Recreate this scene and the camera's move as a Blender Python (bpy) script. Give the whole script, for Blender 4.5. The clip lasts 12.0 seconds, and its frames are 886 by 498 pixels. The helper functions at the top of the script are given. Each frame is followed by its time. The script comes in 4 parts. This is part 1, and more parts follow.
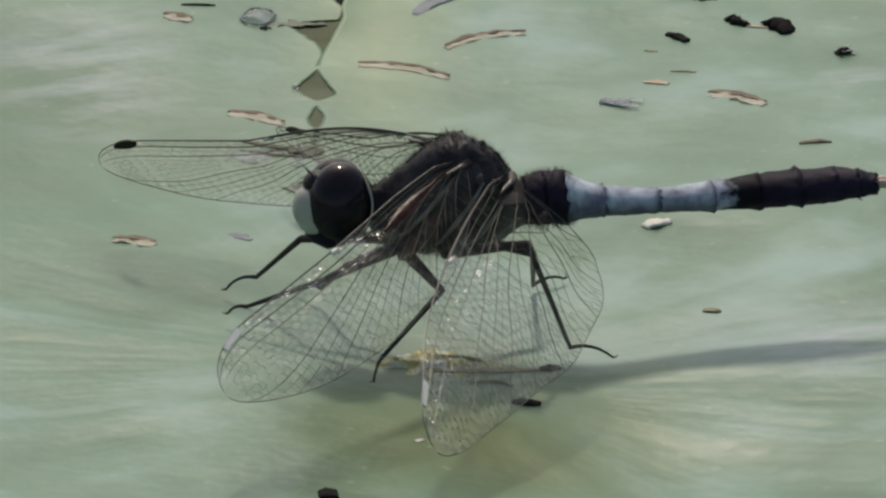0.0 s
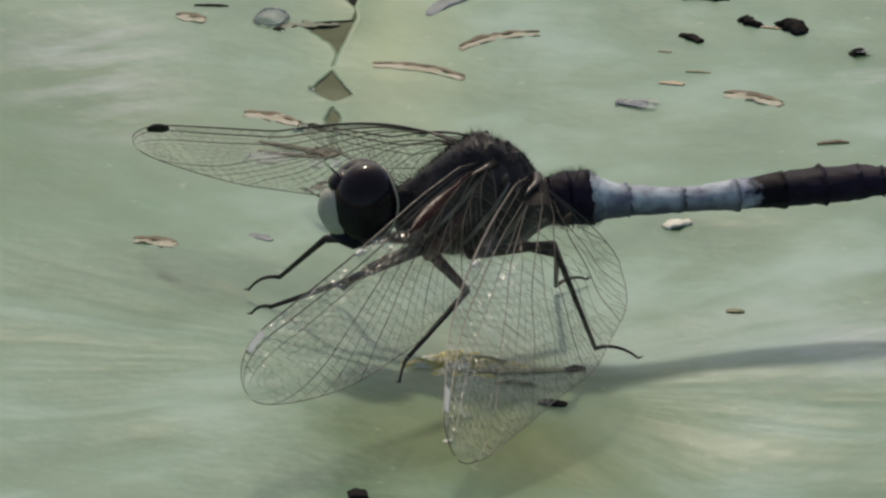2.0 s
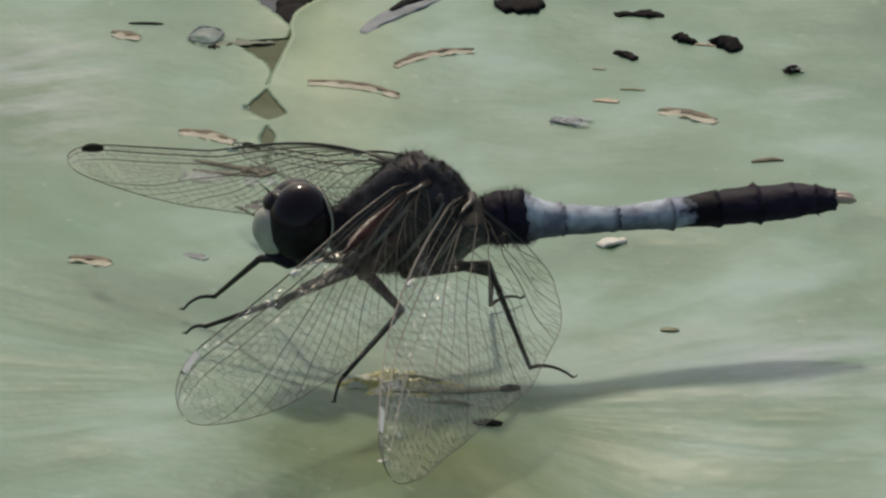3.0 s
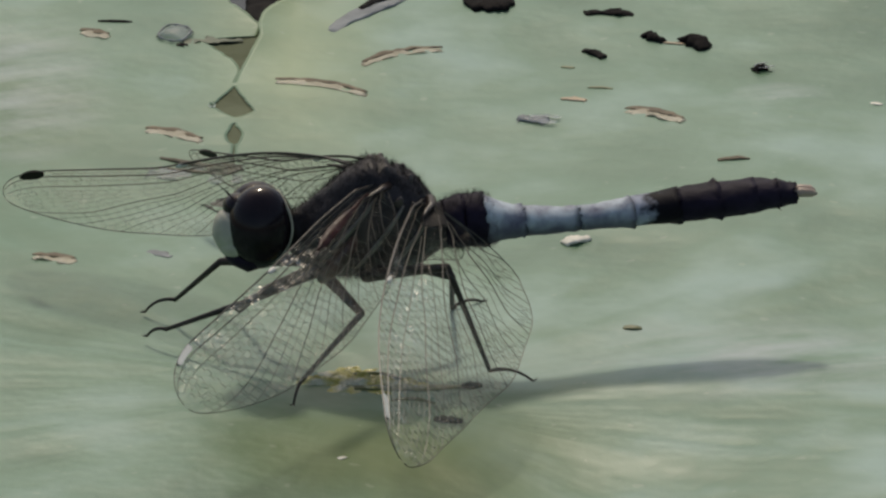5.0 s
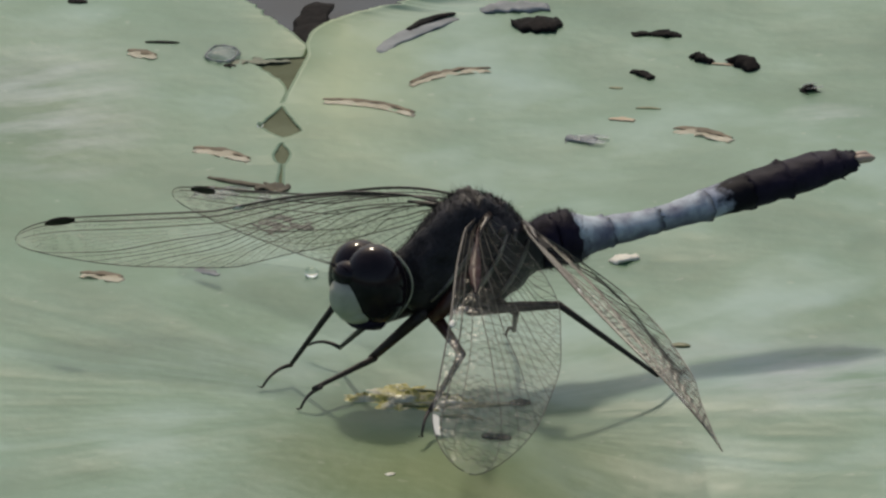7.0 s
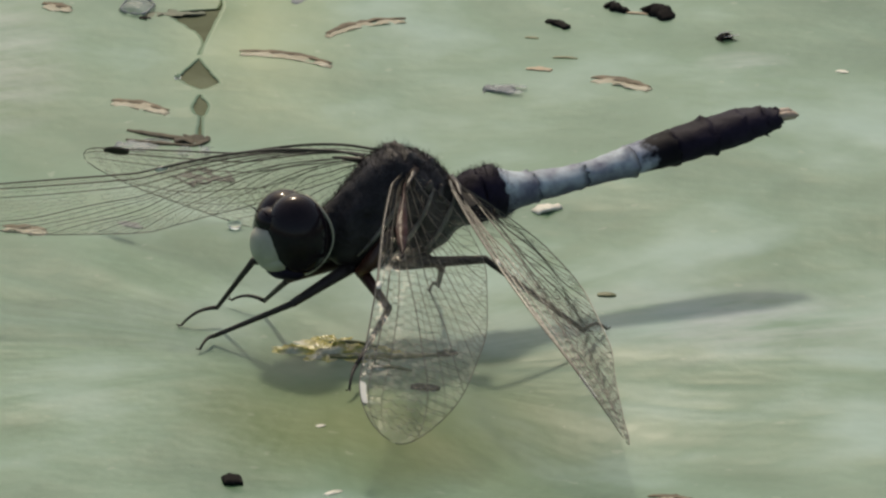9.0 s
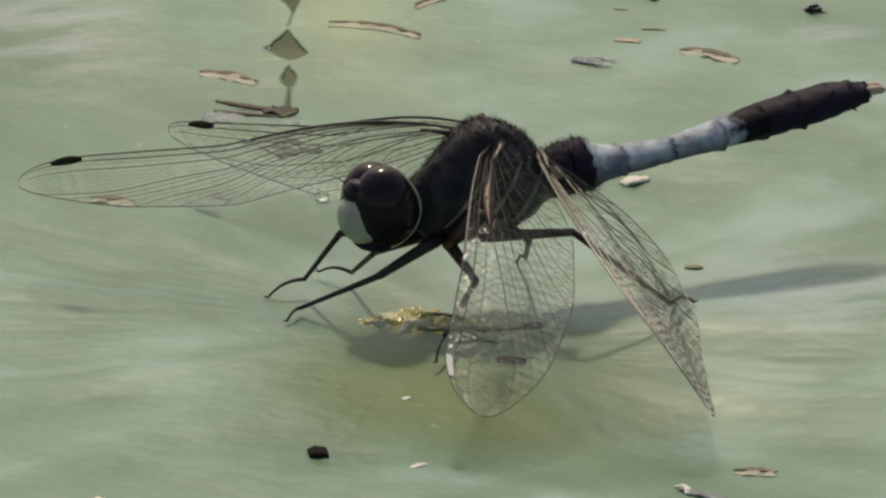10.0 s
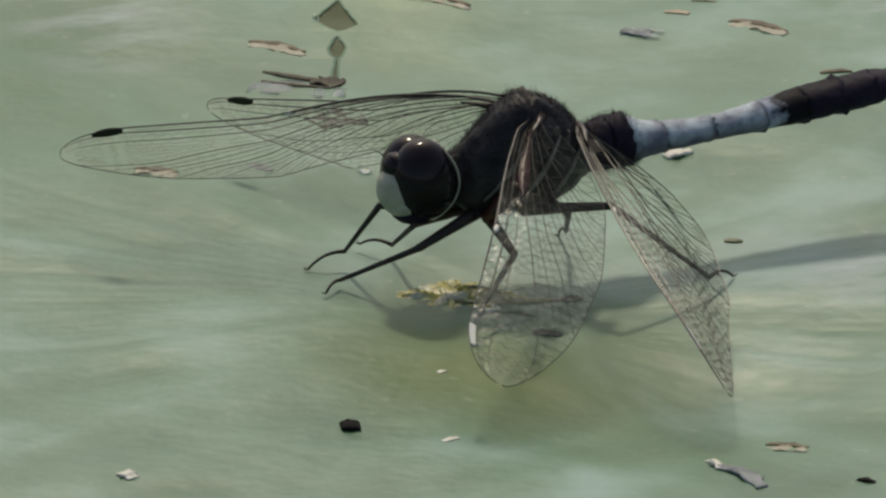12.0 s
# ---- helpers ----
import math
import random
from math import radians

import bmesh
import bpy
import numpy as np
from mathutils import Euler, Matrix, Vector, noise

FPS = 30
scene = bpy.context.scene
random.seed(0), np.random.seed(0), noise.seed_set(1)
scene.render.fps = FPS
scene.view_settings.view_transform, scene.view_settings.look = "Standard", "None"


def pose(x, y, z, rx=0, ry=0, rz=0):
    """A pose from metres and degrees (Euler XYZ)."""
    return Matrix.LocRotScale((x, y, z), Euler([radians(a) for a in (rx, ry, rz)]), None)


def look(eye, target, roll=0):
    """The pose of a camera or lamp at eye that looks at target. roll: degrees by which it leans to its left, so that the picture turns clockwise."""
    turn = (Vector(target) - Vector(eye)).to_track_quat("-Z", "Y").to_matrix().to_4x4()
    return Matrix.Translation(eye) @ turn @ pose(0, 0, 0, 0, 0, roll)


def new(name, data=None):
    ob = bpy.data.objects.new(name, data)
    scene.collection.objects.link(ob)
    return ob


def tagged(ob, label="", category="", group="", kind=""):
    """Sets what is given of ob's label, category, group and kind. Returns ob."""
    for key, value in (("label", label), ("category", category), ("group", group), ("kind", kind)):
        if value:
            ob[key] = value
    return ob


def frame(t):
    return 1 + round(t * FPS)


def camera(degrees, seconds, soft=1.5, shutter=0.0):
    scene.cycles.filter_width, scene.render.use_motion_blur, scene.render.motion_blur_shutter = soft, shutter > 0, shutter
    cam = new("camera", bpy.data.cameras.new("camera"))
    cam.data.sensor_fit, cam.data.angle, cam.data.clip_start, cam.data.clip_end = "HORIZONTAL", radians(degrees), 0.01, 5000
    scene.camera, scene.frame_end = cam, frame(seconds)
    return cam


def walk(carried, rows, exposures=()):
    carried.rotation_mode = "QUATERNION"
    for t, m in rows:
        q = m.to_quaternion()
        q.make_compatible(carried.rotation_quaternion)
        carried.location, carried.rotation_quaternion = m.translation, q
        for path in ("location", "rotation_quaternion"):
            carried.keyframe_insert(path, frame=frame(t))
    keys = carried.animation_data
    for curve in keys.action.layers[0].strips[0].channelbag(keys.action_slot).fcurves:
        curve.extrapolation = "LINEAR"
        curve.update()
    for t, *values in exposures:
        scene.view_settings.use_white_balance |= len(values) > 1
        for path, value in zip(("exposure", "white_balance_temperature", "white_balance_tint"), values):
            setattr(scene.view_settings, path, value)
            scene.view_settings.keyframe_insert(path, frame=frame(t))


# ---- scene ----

MM = 0.001

# ---- camera: a long lens held by hand, about a metre and a half off and twenty degrees above the leaf ----
cam = camera(2.0, 12.0, soft=2.5)
PATH = [  # seconds, sway of the eye across and up, aim across and along the leaf (mm), roll
    (0, 11.6, -4.5, -1.83, 0.82, -0.07), (0.5, -4.7, 1.3, -2.67, 0.84, 0.16), (1, -8.9, 1.9, -4.34, 1.78, 0.07),
    (1.5, -4.2, -1.4, -5.13, 1.15, -0.11), (2, -7.4, -4.9, -3.08, 0.91, 0.19), (2.5, -6.7, -6.6, -1.98, 1.10, 0.16),
    (3, -6.7, -1.2, 0.79, 4.21, 0.13), (5, 4.3, -2.8, 2.91, 3.82, 0.09), (5.5, 10.0, 2.1, 2.68, 4.75, 0.17),
    (6, 20.1, 2.4, 1.31, 5.31, 0.01), (6.5, 19.8, -3.3, 1.04, 5.11, 0.29), (6.7, 13.4, -9.3, 0.58, 8.17, 0.22),
    (8.3, -7.9, -11.5, 2.11, 5.65, 0.01), (8.5, -6.6, 1.7, 2.29, 3.89, 0.04), (9, -12.7, -9.7, 4.56, -1.61, -0.05),
    (9.5, -12.3, -1.1, 4.22, -4.41, -0.02), (10, -9.8, -7.3, -0.63, -6.42, -0.05), (10.5, -4.1, -8.5, 0.92, -9.22, -0.18),
    (11, 0.4, -10.1, 0.88, -7.26, -0.21), (11.5, 2.8, -2.2, -3.22, -11.98, -0.09), (12, 10.8, -2.7, -2.98, -11.16, -0.17),
]
EYE = Vector((0, -1.5 * math.cos(radians(20)), 1.5 * math.sin(radians(20))))
walk(cam, [(t, look(EYE + Vector((ex, 0, ez)) * MM, (ax * MM, ay * MM, 0), roll)) for t, ex, ez, ax, ay, roll in PATH],
     exposures=[(0.0, -0.11, 7150, 8), (2.5, -0.12, 7450, 7), (5.0, -0.27, 7350, 7), (6.0, -0.17, 7300, 7), (6.7, -0.17, 7300, 7), (8.5, -0.03, 7700, 6),
                (9.5, -0.04, 7900, 6), (10.5, -0.19, 7950, 6), (11.5, -0.28, 7550, 5), (12.0, -0.25, 7450, 5)])

# ---- light: a veiled sun behind the leaf, high, and the open sky ----
SUN_ELEV, SUN_AZ = radians(53), radians(-6)     # azimuth from +y towards +x
world = bpy.data.worlds.new("sky")
scene.world = world
world.use_nodes = True
wn = world.node_tree.nodes
sky = wn.new("ShaderNodeTexSky")
sky.sky_type, sky.sun_disc = "NISHITA", False
sky.sun_elevation, sky.sun_rotation = SUN_ELEV, SUN_AZ
sky.dust_density = 3.0
wn["Background"].inputs["Strength"].default_value = 0.133
world.node_tree.links.new(sky.outputs["Color"], wn["Background"].inputs["Color"])
sun = new("sun", bpy.data.lights.new("sun", "SUN"))
sun.data.energy, sun.data.angle, sun.data.color = 1.62, radians(4.5), (1.0, 0.95, 0.88)
sun_from = Vector((math.sin(SUN_AZ) * math.cos(SUN_ELEV), math.cos(SUN_AZ) * math.cos(SUN_ELEV), math.sin(SUN_ELEV)))
sun.matrix_world = look(sun_from * 3, (0, 0, 0))


# ---- materials ----
class Mat:
    """A node material with a principled shader and short ways to feed it."""

    def __init__(self, name, color=(0.5, 0.5, 0.5), rough=0.5, metal=0.0, **more):
        self.m = bpy.data.materials.new(name)
        self.m.use_nodes = True
        self.t = self.m.node_tree
        self.p = self.t.nodes["Principled BSDF"]
        self.p.inputs["Base Color"].default_value = (*color, 1)
        self.p.inputs["Roughness"].default_value = rough
        self.p.inputs["Metallic"].default_value = metal
        for k, v in more.items():
            self.p.inputs[k.replace("_", " ")].default_value = v

    def node(self, kind, **props):
        n = self.t.nodes.new("ShaderNode" + kind)
        for k, v in props.items():
            if k == "operation":
                n.operation = v
            elif k == "blend":
                n.blend_type = v
            elif k == "data":
                n.data_type = v
        return n

    def link(self, a, b):
        self.t.links.new(a, b)

    def math(self, op, a, b=0.0, clamp=False):
        n = self.node("Math", operation=op)
        n.use_clamp = clamp
        for i, v in enumerate((a, b)):
            if isinstance(v, (int, float)):
                n.inputs[i].default_value = v
            else:
                self.link(v, n.inputs[i])
        return n.outputs[0]

    def coord(self, which="Object"):
        return self.node("TexCoord").outputs[which]

    def noise(self, vector, scale, detail=3.0, rough=0.55):
        n = self.node("TexNoise")
        n.inputs["Scale"].default_value, n.inputs["Detail"].default_value, n.inputs["Roughness"].default_value = scale, detail, rough
        if vector is not None:
            self.link(vector, n.inputs["Vector"])
        return n.outputs["Fac"]

    def ramp(self, fac, *stops):
        n = self.node("ValToRGB")
        r = n.color_ramp
        while len(r.elements) < len(stops):
            r.elements.new(0.5)
        for e, (at, c) in zip(r.elements, stops):
            e.position, e.color = at, (*c, 1)
        self.link(fac, n.inputs["Fac"])
        return n.outputs["Color"]

    def mix(self, fac, a, b, blend="MIX"):
        n = self.node("Mix", data="RGBA", blend=blend)
        for sock, v in ((n.inputs["Factor"], fac), (n.inputs["A"], a), (n.inputs["B"], b)):
            if isinstance(v, (int, float)):
                sock.default_value = v
            elif isinstance(v, tuple):
                sock.default_value = (*v, 1)
            else:
                self.link(v, sock)
        for o in n.outputs:
            if o.enabled and o.type == "RGBA":
                return o

    def color(self, c):
        self.link(c, self.p.inputs["Base Color"])

    def bump(self, height, strength, distance):
        n = self.node("Bump")
        n.inputs["Strength"].default_value, n.inputs["Distance"].default_value = strength, distance
        self.link(height, n.inputs["Height"])
        self.link(n.outputs["Normal"], self.p.inputs["Normal"])


def mottled(name, a, b, rough, scale, bump=0.3, size=0.0001, **more):
    """A matter of two tones, grainy at one scale and stained at another."""
    m = Mat(name, a, rough, **more)
    c = m.coord()
    fine, wide = m.noise(c, scale, 5), m.noise(c, scale * 0.23, 2)
    m.color(m.ramp(m.math("ADD", m.math("MULTIPLY", fine, 0.6), m.math("MULTIPLY", wide, 0.4)), (0.35, a), (0.65, b)))
    m.bump(fine, bump, size)
    return m.m


LEAF_C = (-2.3, -20.0)      # the leaf's navel, mm


def leaf_material():
    m = Mat("lily_leaf", (0.2, 0.26, 0.16), 0.42)
    sep = m.node("SeparateXYZ")
    m.link(m.coord(), sep.inputs[0])
    x, y = m.math("ADD", sep.outputs[0], -LEAF_C[0] * MM), m.math("ADD", sep.outputs[1], -LEAF_C[1] * MM)
    ang = m.math("ARCTAN2", y, x)
    r = m.math("SQRT", m.math("ADD", m.math("MULTIPLY", x, x), m.math("MULTIPLY", y, y)))
    ray = m.node("CombineXYZ")
    m.link(m.math("MULTIPLY", m.math("DIVIDE", x, r), 3.4), ray.inputs[0])
    m.link(m.math("MULTIPLY", m.math("DIVIDE", y, r), 3.4), ray.inputs[1])
    m.link(m.math("MULTIPLY", r, 22.0), ray.inputs[2])
    sideways = m.math("ADD", 0.25, m.math("MULTIPLY", 0.75, m.math("POWER", m.math("DIVIDE", x, r), 2.0)))
    fade = m.math("DIVIDE", m.math("SUBTRACT", r, 0.004), 0.022, True)
    streak = m.math("ADD", m.math("MULTIPLY", m.math("SUBTRACT", m.noise(ray.outputs[0], 2.0, 2.0, 0.5), 0.5), m.math("MULTIPLY", fade, sideways)), 0.5)
    patch = m.noise(m.coord(), 75.0, 4, 0.55)
    wide = m.noise(m.coord(), 38.0, 3, 0.5)
    fine = m.noise(m.coord(), 900.0, 4, 0.6)
    blotch = m.noise(m.coord(), 190.0, 3, 0.6)
    tone = m.math("ADD", m.math("MULTIPLY", streak, 0.26), m.math("ADD", m.math("MULTIPLY", patch, 0.27), m.math("ADD", m.math("MULTIPLY", wide, 0.38), m.math("MULTIPLY", blotch, 0.09))))
    # left side toned down: shade of the leaf's curve put into the colour
    low_down = m.math("MULTIPLY", m.math("DIVIDE", m.math("SUBTRACT", 0.06, y), 0.012, True), m.math("DIVIDE", m.math("SUBTRACT", y, 0.012), 0.02, True))
    left_shade = m.math("MULTIPLY", m.math("DIVIDE", m.math("SUBTRACT", -0.007, x), 0.014, True), low_down)
    tone = m.math("SUBTRACT", tone, m.math("MULTIPLY", left_shade, m.math("MULTIPLY", patch, 0.2)))
    col = m.ramp(tone, (0.41, (0.058, 0.143, 0.068)), (0.5, (0.111, 0.221, 0.142)), (0.59, (0.243, 0.37, 0.322)))
    # paler, yellower margins along the cleft
    edge = m.math("SUBTRACT", 1.0, m.math("DIVIDE", m.math("ABSOLUTE", m.math("ADD", x, m.math("ADD", 0.003, m.math("MULTIPLY", patch, 0.002)))), 0.0065), True)
    edge = m.math("MULTIPLY", edge, m.math("DIVIDE", m.math("SUBTRACT", y, 0.036), 0.018, True))
    col = m.mix(m.math("MULTIPLY", edge, 0.6), col, (0.32, 0.39, 0.195))
    # darker green hollow by the navel: its weaker sky sheen put into the colour
    wx, wy = m.math("DIVIDE", m.math("ADD", x, -0.0035), 0.0115), m.math("DIVIDE", m.math("ADD", y, 0.0095), 0.0115)
    away = m.math("SQRT", m.math("ADD", m.math("MULTIPLY", wx, wx), m.math("MULTIPLY", wy, wy)))
    dulled = m.math("SUBTRACT", 1.55, m.math("ADD", away, m.math("MULTIPLY", patch, 0.7)), True)
    col = m.mix(m.math("MULTIPLY", dulled, 0.78), col, (0.098, 0.142, 0.016))
    # whitish patches: sky sheen painted in two places, pale mould in the third
    flat = m.node("CombineXYZ")
    m.link(m.math("ADD", x, m.math("MULTIPLY", y, 0.4)), flat.inputs[0])
    m.link(m.math("SUBTRACT", m.math("MULTIPLY", y, 3.0), x), flat.inputs[1])
    brushed = m.noise(flat.outputs[0], 110.0, 4, 0.6)
    sheen_mould = 0.0
    for bx, by, rx, ry in ((0.024, 0.0055, 0.0095, 0.006), (-0.0215, 0.052, 0.006, 0.011), (0.0255, 0.0505, 0.0026, 0.0022)):
        ux, uy = m.math("DIVIDE", m.math("SUBTRACT", x, bx), rx), m.math("DIVIDE", m.math("SUBTRACT", y, by), ry)
        near = m.math("SUBTRACT", 1.3, m.math("SQRT", m.math("ADD", m.math("MULTIPLY", ux, ux), m.math("MULTIPLY", uy, uy))), True)
        sheen_mould = m.math("ADD", sheen_mould, near)
    sheen_mould = m.math("MULTIPLY", sheen_mould, m.math("MULTIPLY", m.math("SUBTRACT", brushed, 0.38), 3.2, True), True)
    col = m.mix(m.math("MULTIPLY", sheen_mould, 0.75), col, (0.395, 0.45, 0.46))
    speck = m.ramp(m.noise(m.coord(), 900.0, 2, 0.4), (0.715, (0, 0, 0)), (0.75, (1, 1, 1)))
    col = m.mix(m.math("MULTIPLY", speck, 0.16), col, (0.5, 0.52, 0.44))
    m.color(col)
    rough = m.node("MapRange")
    m.link(m.math("ADD", m.math("MULTIPLY", wide, 0.6), m.math("MULTIPLY", patch, 0.4)), rough.inputs["Value"])
    rough.inputs["From Min"].default_value, rough.inputs["From Max"].default_value = 0.35, 0.65
    rough.inputs["To Min"].default_value, rough.inputs["To Max"].default_value = 0.3, 0.6
    m.link(m.math("ADD", rough.outputs[0], m.math("MULTIPLY", dulled, 0.15)), m.p.inputs["Roughness"])
    h = m.math("ADD", m.math("MULTIPLY", streak, 0.6), m.math("ADD", m.math("MULTIPLY", patch, 1.0), m.math("MULTIPLY", fine, 0.04)))
    m.bump(h, 0.6, 0.001)
    return m.m


def water_material():
    m = Mat("pond_water", (0.012, 0.016, 0.016), 0.06, IOR=1.33)
    m.bump(m.noise(m.coord(), 55.0, 2), 0.35, 0.004)
    return m.m


def wing_membrane():
    """Clear film: lets the light through, milky in its cells, with a wet gloss that is strongest in the front cells."""
    m = Mat("wing_membrane", (0.78, 0.78, 0.72), 0.35)
    clear = m.node("BsdfTransparent")
    clear.inputs[0].default_value = (0.975, 0.97, 0.95, 1)
    cells, wide = m.noise(m.coord(), 1500.0, 2), m.noise(m.coord(), 320.0, 3)
    film = m.ramp(m.math("ADD", m.math("MULTIPLY", wide, 0.55), m.math("MULTIPLY", cells, 0.45)), (0.34, (0.05, 0.05, 0.05)), (0.68, (0.26, 0.26, 0.26)))
    sep = m.node("SeparateXYZ")
    m.link(m.coord(), sep.inputs[0])
    outer = m.math("ADD", 0.04, m.math("MULTIPLY", 0.96, m.math("DIVIDE", m.math("SUBTRACT", sep.outputs[0], 0.007), 0.008, True)))
    glow = m.node("BsdfTranslucent")
    glow.inputs[0].default_value = (0.8, 0.8, 0.73, 1)
    milk, body = m.node("MixShader"), m.node("MixShader")
    milk.inputs[0].default_value = 0.45
    m.link(m.p.outputs[0], milk.inputs[1])
    m.link(glow.outputs[0], milk.inputs[2])
    m.link(m.math("MULTIPLY", film, outer), body.inputs[0])
    m.link(clear.outputs[0], body.inputs[1])
    m.link(milk.outputs[0], body.inputs[2])
    m.bump(cells, 1.0, 0.0006)
    gloss = m.node("BsdfGlossy")
    gloss.inputs["Color"].default_value, gloss.inputs["Roughness"].default_value = (1.0, 0.97, 0.92, 1), 0.24
    m.link(m.p.inputs["Normal"].links[0].from_socket, gloss.inputs["Normal"])
    wet = m.node("MixShader")
    front = m.math("SUBTRACT", 1.0, m.math("DIVIDE", m.math("SUBTRACT", sep.outputs[1], 0.0008), 0.0012, True))
    spots = m.math("MULTIPLY", m.math("SUBTRACT", m.noise(m.coord(), 800.0, 2), 0.45), 4.0, True)
    m.link(m.math("ADD", 0.004, m.math("MULTIPLY", front, m.math("MULTIPLY", spots, m.math("ADD", 0.008, m.math("MULTIPLY", 0.22, m.math("DIVIDE", m.math("SUBTRACT", sep.outputs[0], 0.0065), 0.004, True)))))), wet.inputs[0])
    m.link(body.outputs[0], wet.inputs[1])
    m.link(gloss.outputs[0], wet.inputs[2])
    m.link(wet.outputs[0], m.t.nodes["Material Output"].inputs["Surface"])
    return m.m


def pruinose_blue():
    """Pale blue bloom, worn to black at the hind rim of each ring."""
    m = Mat("blue_bloom", (0.35, 0.42, 0.55), 0.7)
    sep = m.node("SeparateXYZ")
    m.link(m.coord("Generated"), sep.inputs[0])
    n = m.noise(m.coord(), 900.0, 4)
    rim = m.math("ADD", sep.outputs[0], m.math("MULTIPLY", m.math("SUBTRACT", n, 0.5), 0.35))
    low = m.math("ADD", sep.outputs[2], m.math("MULTIPLY", n, 0.3))
    blot = m.math("ADD", m.math("MULTIPLY", n, 0.5), m.math("MULTIPLY", m.noise(m.coord(), 560.0, 4), 0.5))
    col = m.ramp(blot, (0.38, (0.12, 0.125, 0.19)), (0.6, (0.49, 0.56, 0.62)))
    col = m.mix(m.ramp(low, (0.4, (0.9, 0.9, 0.9)), (0.95, (0, 0, 0))), col, (0.075, 0.07, 0.115))
    col = m.mix(m.ramp(rim, (0.86, (0, 0, 0)), (0.98, (0.9, 0.9, 0.9))), col, (0.014, 0.013, 0.024))
    m.color(col)
    m.bump(n, 0.3, 0.0001)
    return m.m


def worn_blue():
    """Black with the last of the blue bloom at its front."""
    m = Mat("worn_bloom", (0.02, 0.02, 0.025), 0.65, Specular_IOR_Level=0.12)
    sep = m.node("SeparateXYZ")
    m.link(m.coord("Generated"), sep.inputs[0])
    n = m.noise(m.coord(), 1100.0, 4)
    left = m.math("ADD", sep.outputs[0], m.math("MULTIPLY", m.math("SUBTRACT", n, 0.5), 1.4))
    m.color(m.ramp(left, (0.12, (0.34, 0.37, 0.45)), (0.5, (0.006, 0.005, 0.009))))
    m.bump(n, 0.4, 0.0001)
    return m.m


def navel_material():
    """Wet crinkled tissue, lemon to olive, with whitish folds."""
    m = Mat("wet_navel", (0.4, 0.35, 0.06), 0.16, Specular_IOR_Level=0.7)
    fine, wide = m.noise(m.coord(), 900.0, 4), m.noise(m.coord(), 380.0, 3)
    col = m.ramp(wide, (0.34, (0.17, 0.19, 0.05)), (0.44, (0.42, 0.38, 0.06)), (0.54, (0.58, 0.52, 0.16)), (0.62, (0.68, 0.66, 0.50)))
    m.color(m.mix(m.math("MULTIPLY", fine, 0.35), col, (0.2, 0.2, 0.05)))
    m.bump(m.math("ADD", fine, wide), 1.0, 0.0006)
    return m.m


LEAF = leaf_material()
BLUE_BLACK = worn_blue()
WATER = water_material()
MEMBRANE = wing_membrane()
BLUE = pruinose_blue()
BLACK = mottled("black_chitin", (0.006, 0.0044, 0.011), (0.021, 0.0152, 0.033), 0.62, 700, 0.7, 0.0002, Specular_IOR_Level=0.12)
THORAX_M = mottled("black_grey_plates", (0.0065, 0.0052, 0.0078), (0.044, 0.038, 0.042), 0.5, 800, 0.8, 0.0003, Specular_IOR_Level=0.32)
FUZZ = mottled("brown_black_hair", (0.008, 0.006, 0.008), (0.045, 0.034, 0.033), 0.75, 500, 0, Specular_IOR_Level=0.1)
EYE_M = mottled("eye_black", (0.009, 0.0062, 0.0095), (0.018, 0.0115, 0.015), 0.1, 1500, 0.03, Specular_IOR_Level=0.22)
FACE_M = mottled("ivory_face", (0.27, 0.27, 0.21), (0.50, 0.49, 0.41), 0.4, 500)
RIM_M = mottled("pale_rim", (0.30, 0.29, 0.22), (0.42, 0.41, 0.33), 0.5, 800)
LEG_M = mottled("leg_black", (0.016, 0.013, 0.014), (0.05, 0.037, 0.034), 0.5, 900, Specular_IOR_Level=0.3)
VEIN_M = mottled("wing_vein", (0.013, 0.011, 0.010), (0.05, 0.042, 0.035), 0.45, 500, 0, Specular_IOR_Level=0.35)
LIT_VEIN_M = mottled("lit_wing_vein", (0.03, 0.026, 0.021), (0.11, 0.095, 0.075), 0.4, 500, 0, Specular_IOR_Level=0.45)
LIT_CROSS_VEIN_M = mottled("lit_cross_vein", (0.05, 0.045, 0.036), (0.2, 0.18, 0.145), 0.35, 700, 0, Specular_IOR_Level=0.6)
STIGMA_M = mottled("dark_stigma", (0.010, 0.008, 0.007), (0.022, 0.018, 0.015), 0.7, 900, Specular_IOR_Level=0.2)
GLINT_M = mottled("painted_glint", (0.6, 0.59, 0.53), (0.8, 0.79, 0.73), 0.42, 900)
ROOT_M = mottled("dark_wing_root", (0.012, 0.008, 0.008), (0.045, 0.028, 0.024), 0.4, 900, 0.8, 0.0002)
COSTA_M = mottled("tan_costa", (0.026, 0.02, 0.016), (0.085, 0.066, 0.05), 0.3, 900, Specular_IOR_Level=0.4)
RUST_M = mottled("rusty_wedge", (0.012, 0.0035, 0.003), (0.05, 0.013, 0.010), 0.3, 1100, 0.35, 0.0003, Specular_IOR_Level=0.12)
RUST_LEG_M = mottled("rusty_leg", (0.022, 0.009, 0.008), (0.085, 0.028, 0.02), 0.35, 600)
HINGE_M = mottled("grey_brown_plate", (0.02, 0.016, 0.016), (0.12, 0.095, 0.09), 0.4, 800, 0.6, 0.0002)
CERCI_M = mottled("pale_cerci", (0.38, 0.28, 0.22), (0.55, 0.44, 0.36), 0.5, 900)
SUTURE_M = mottled("grey_suture", (0.05, 0.045, 0.04), (0.24, 0.22, 0.19), 0.5, 900)
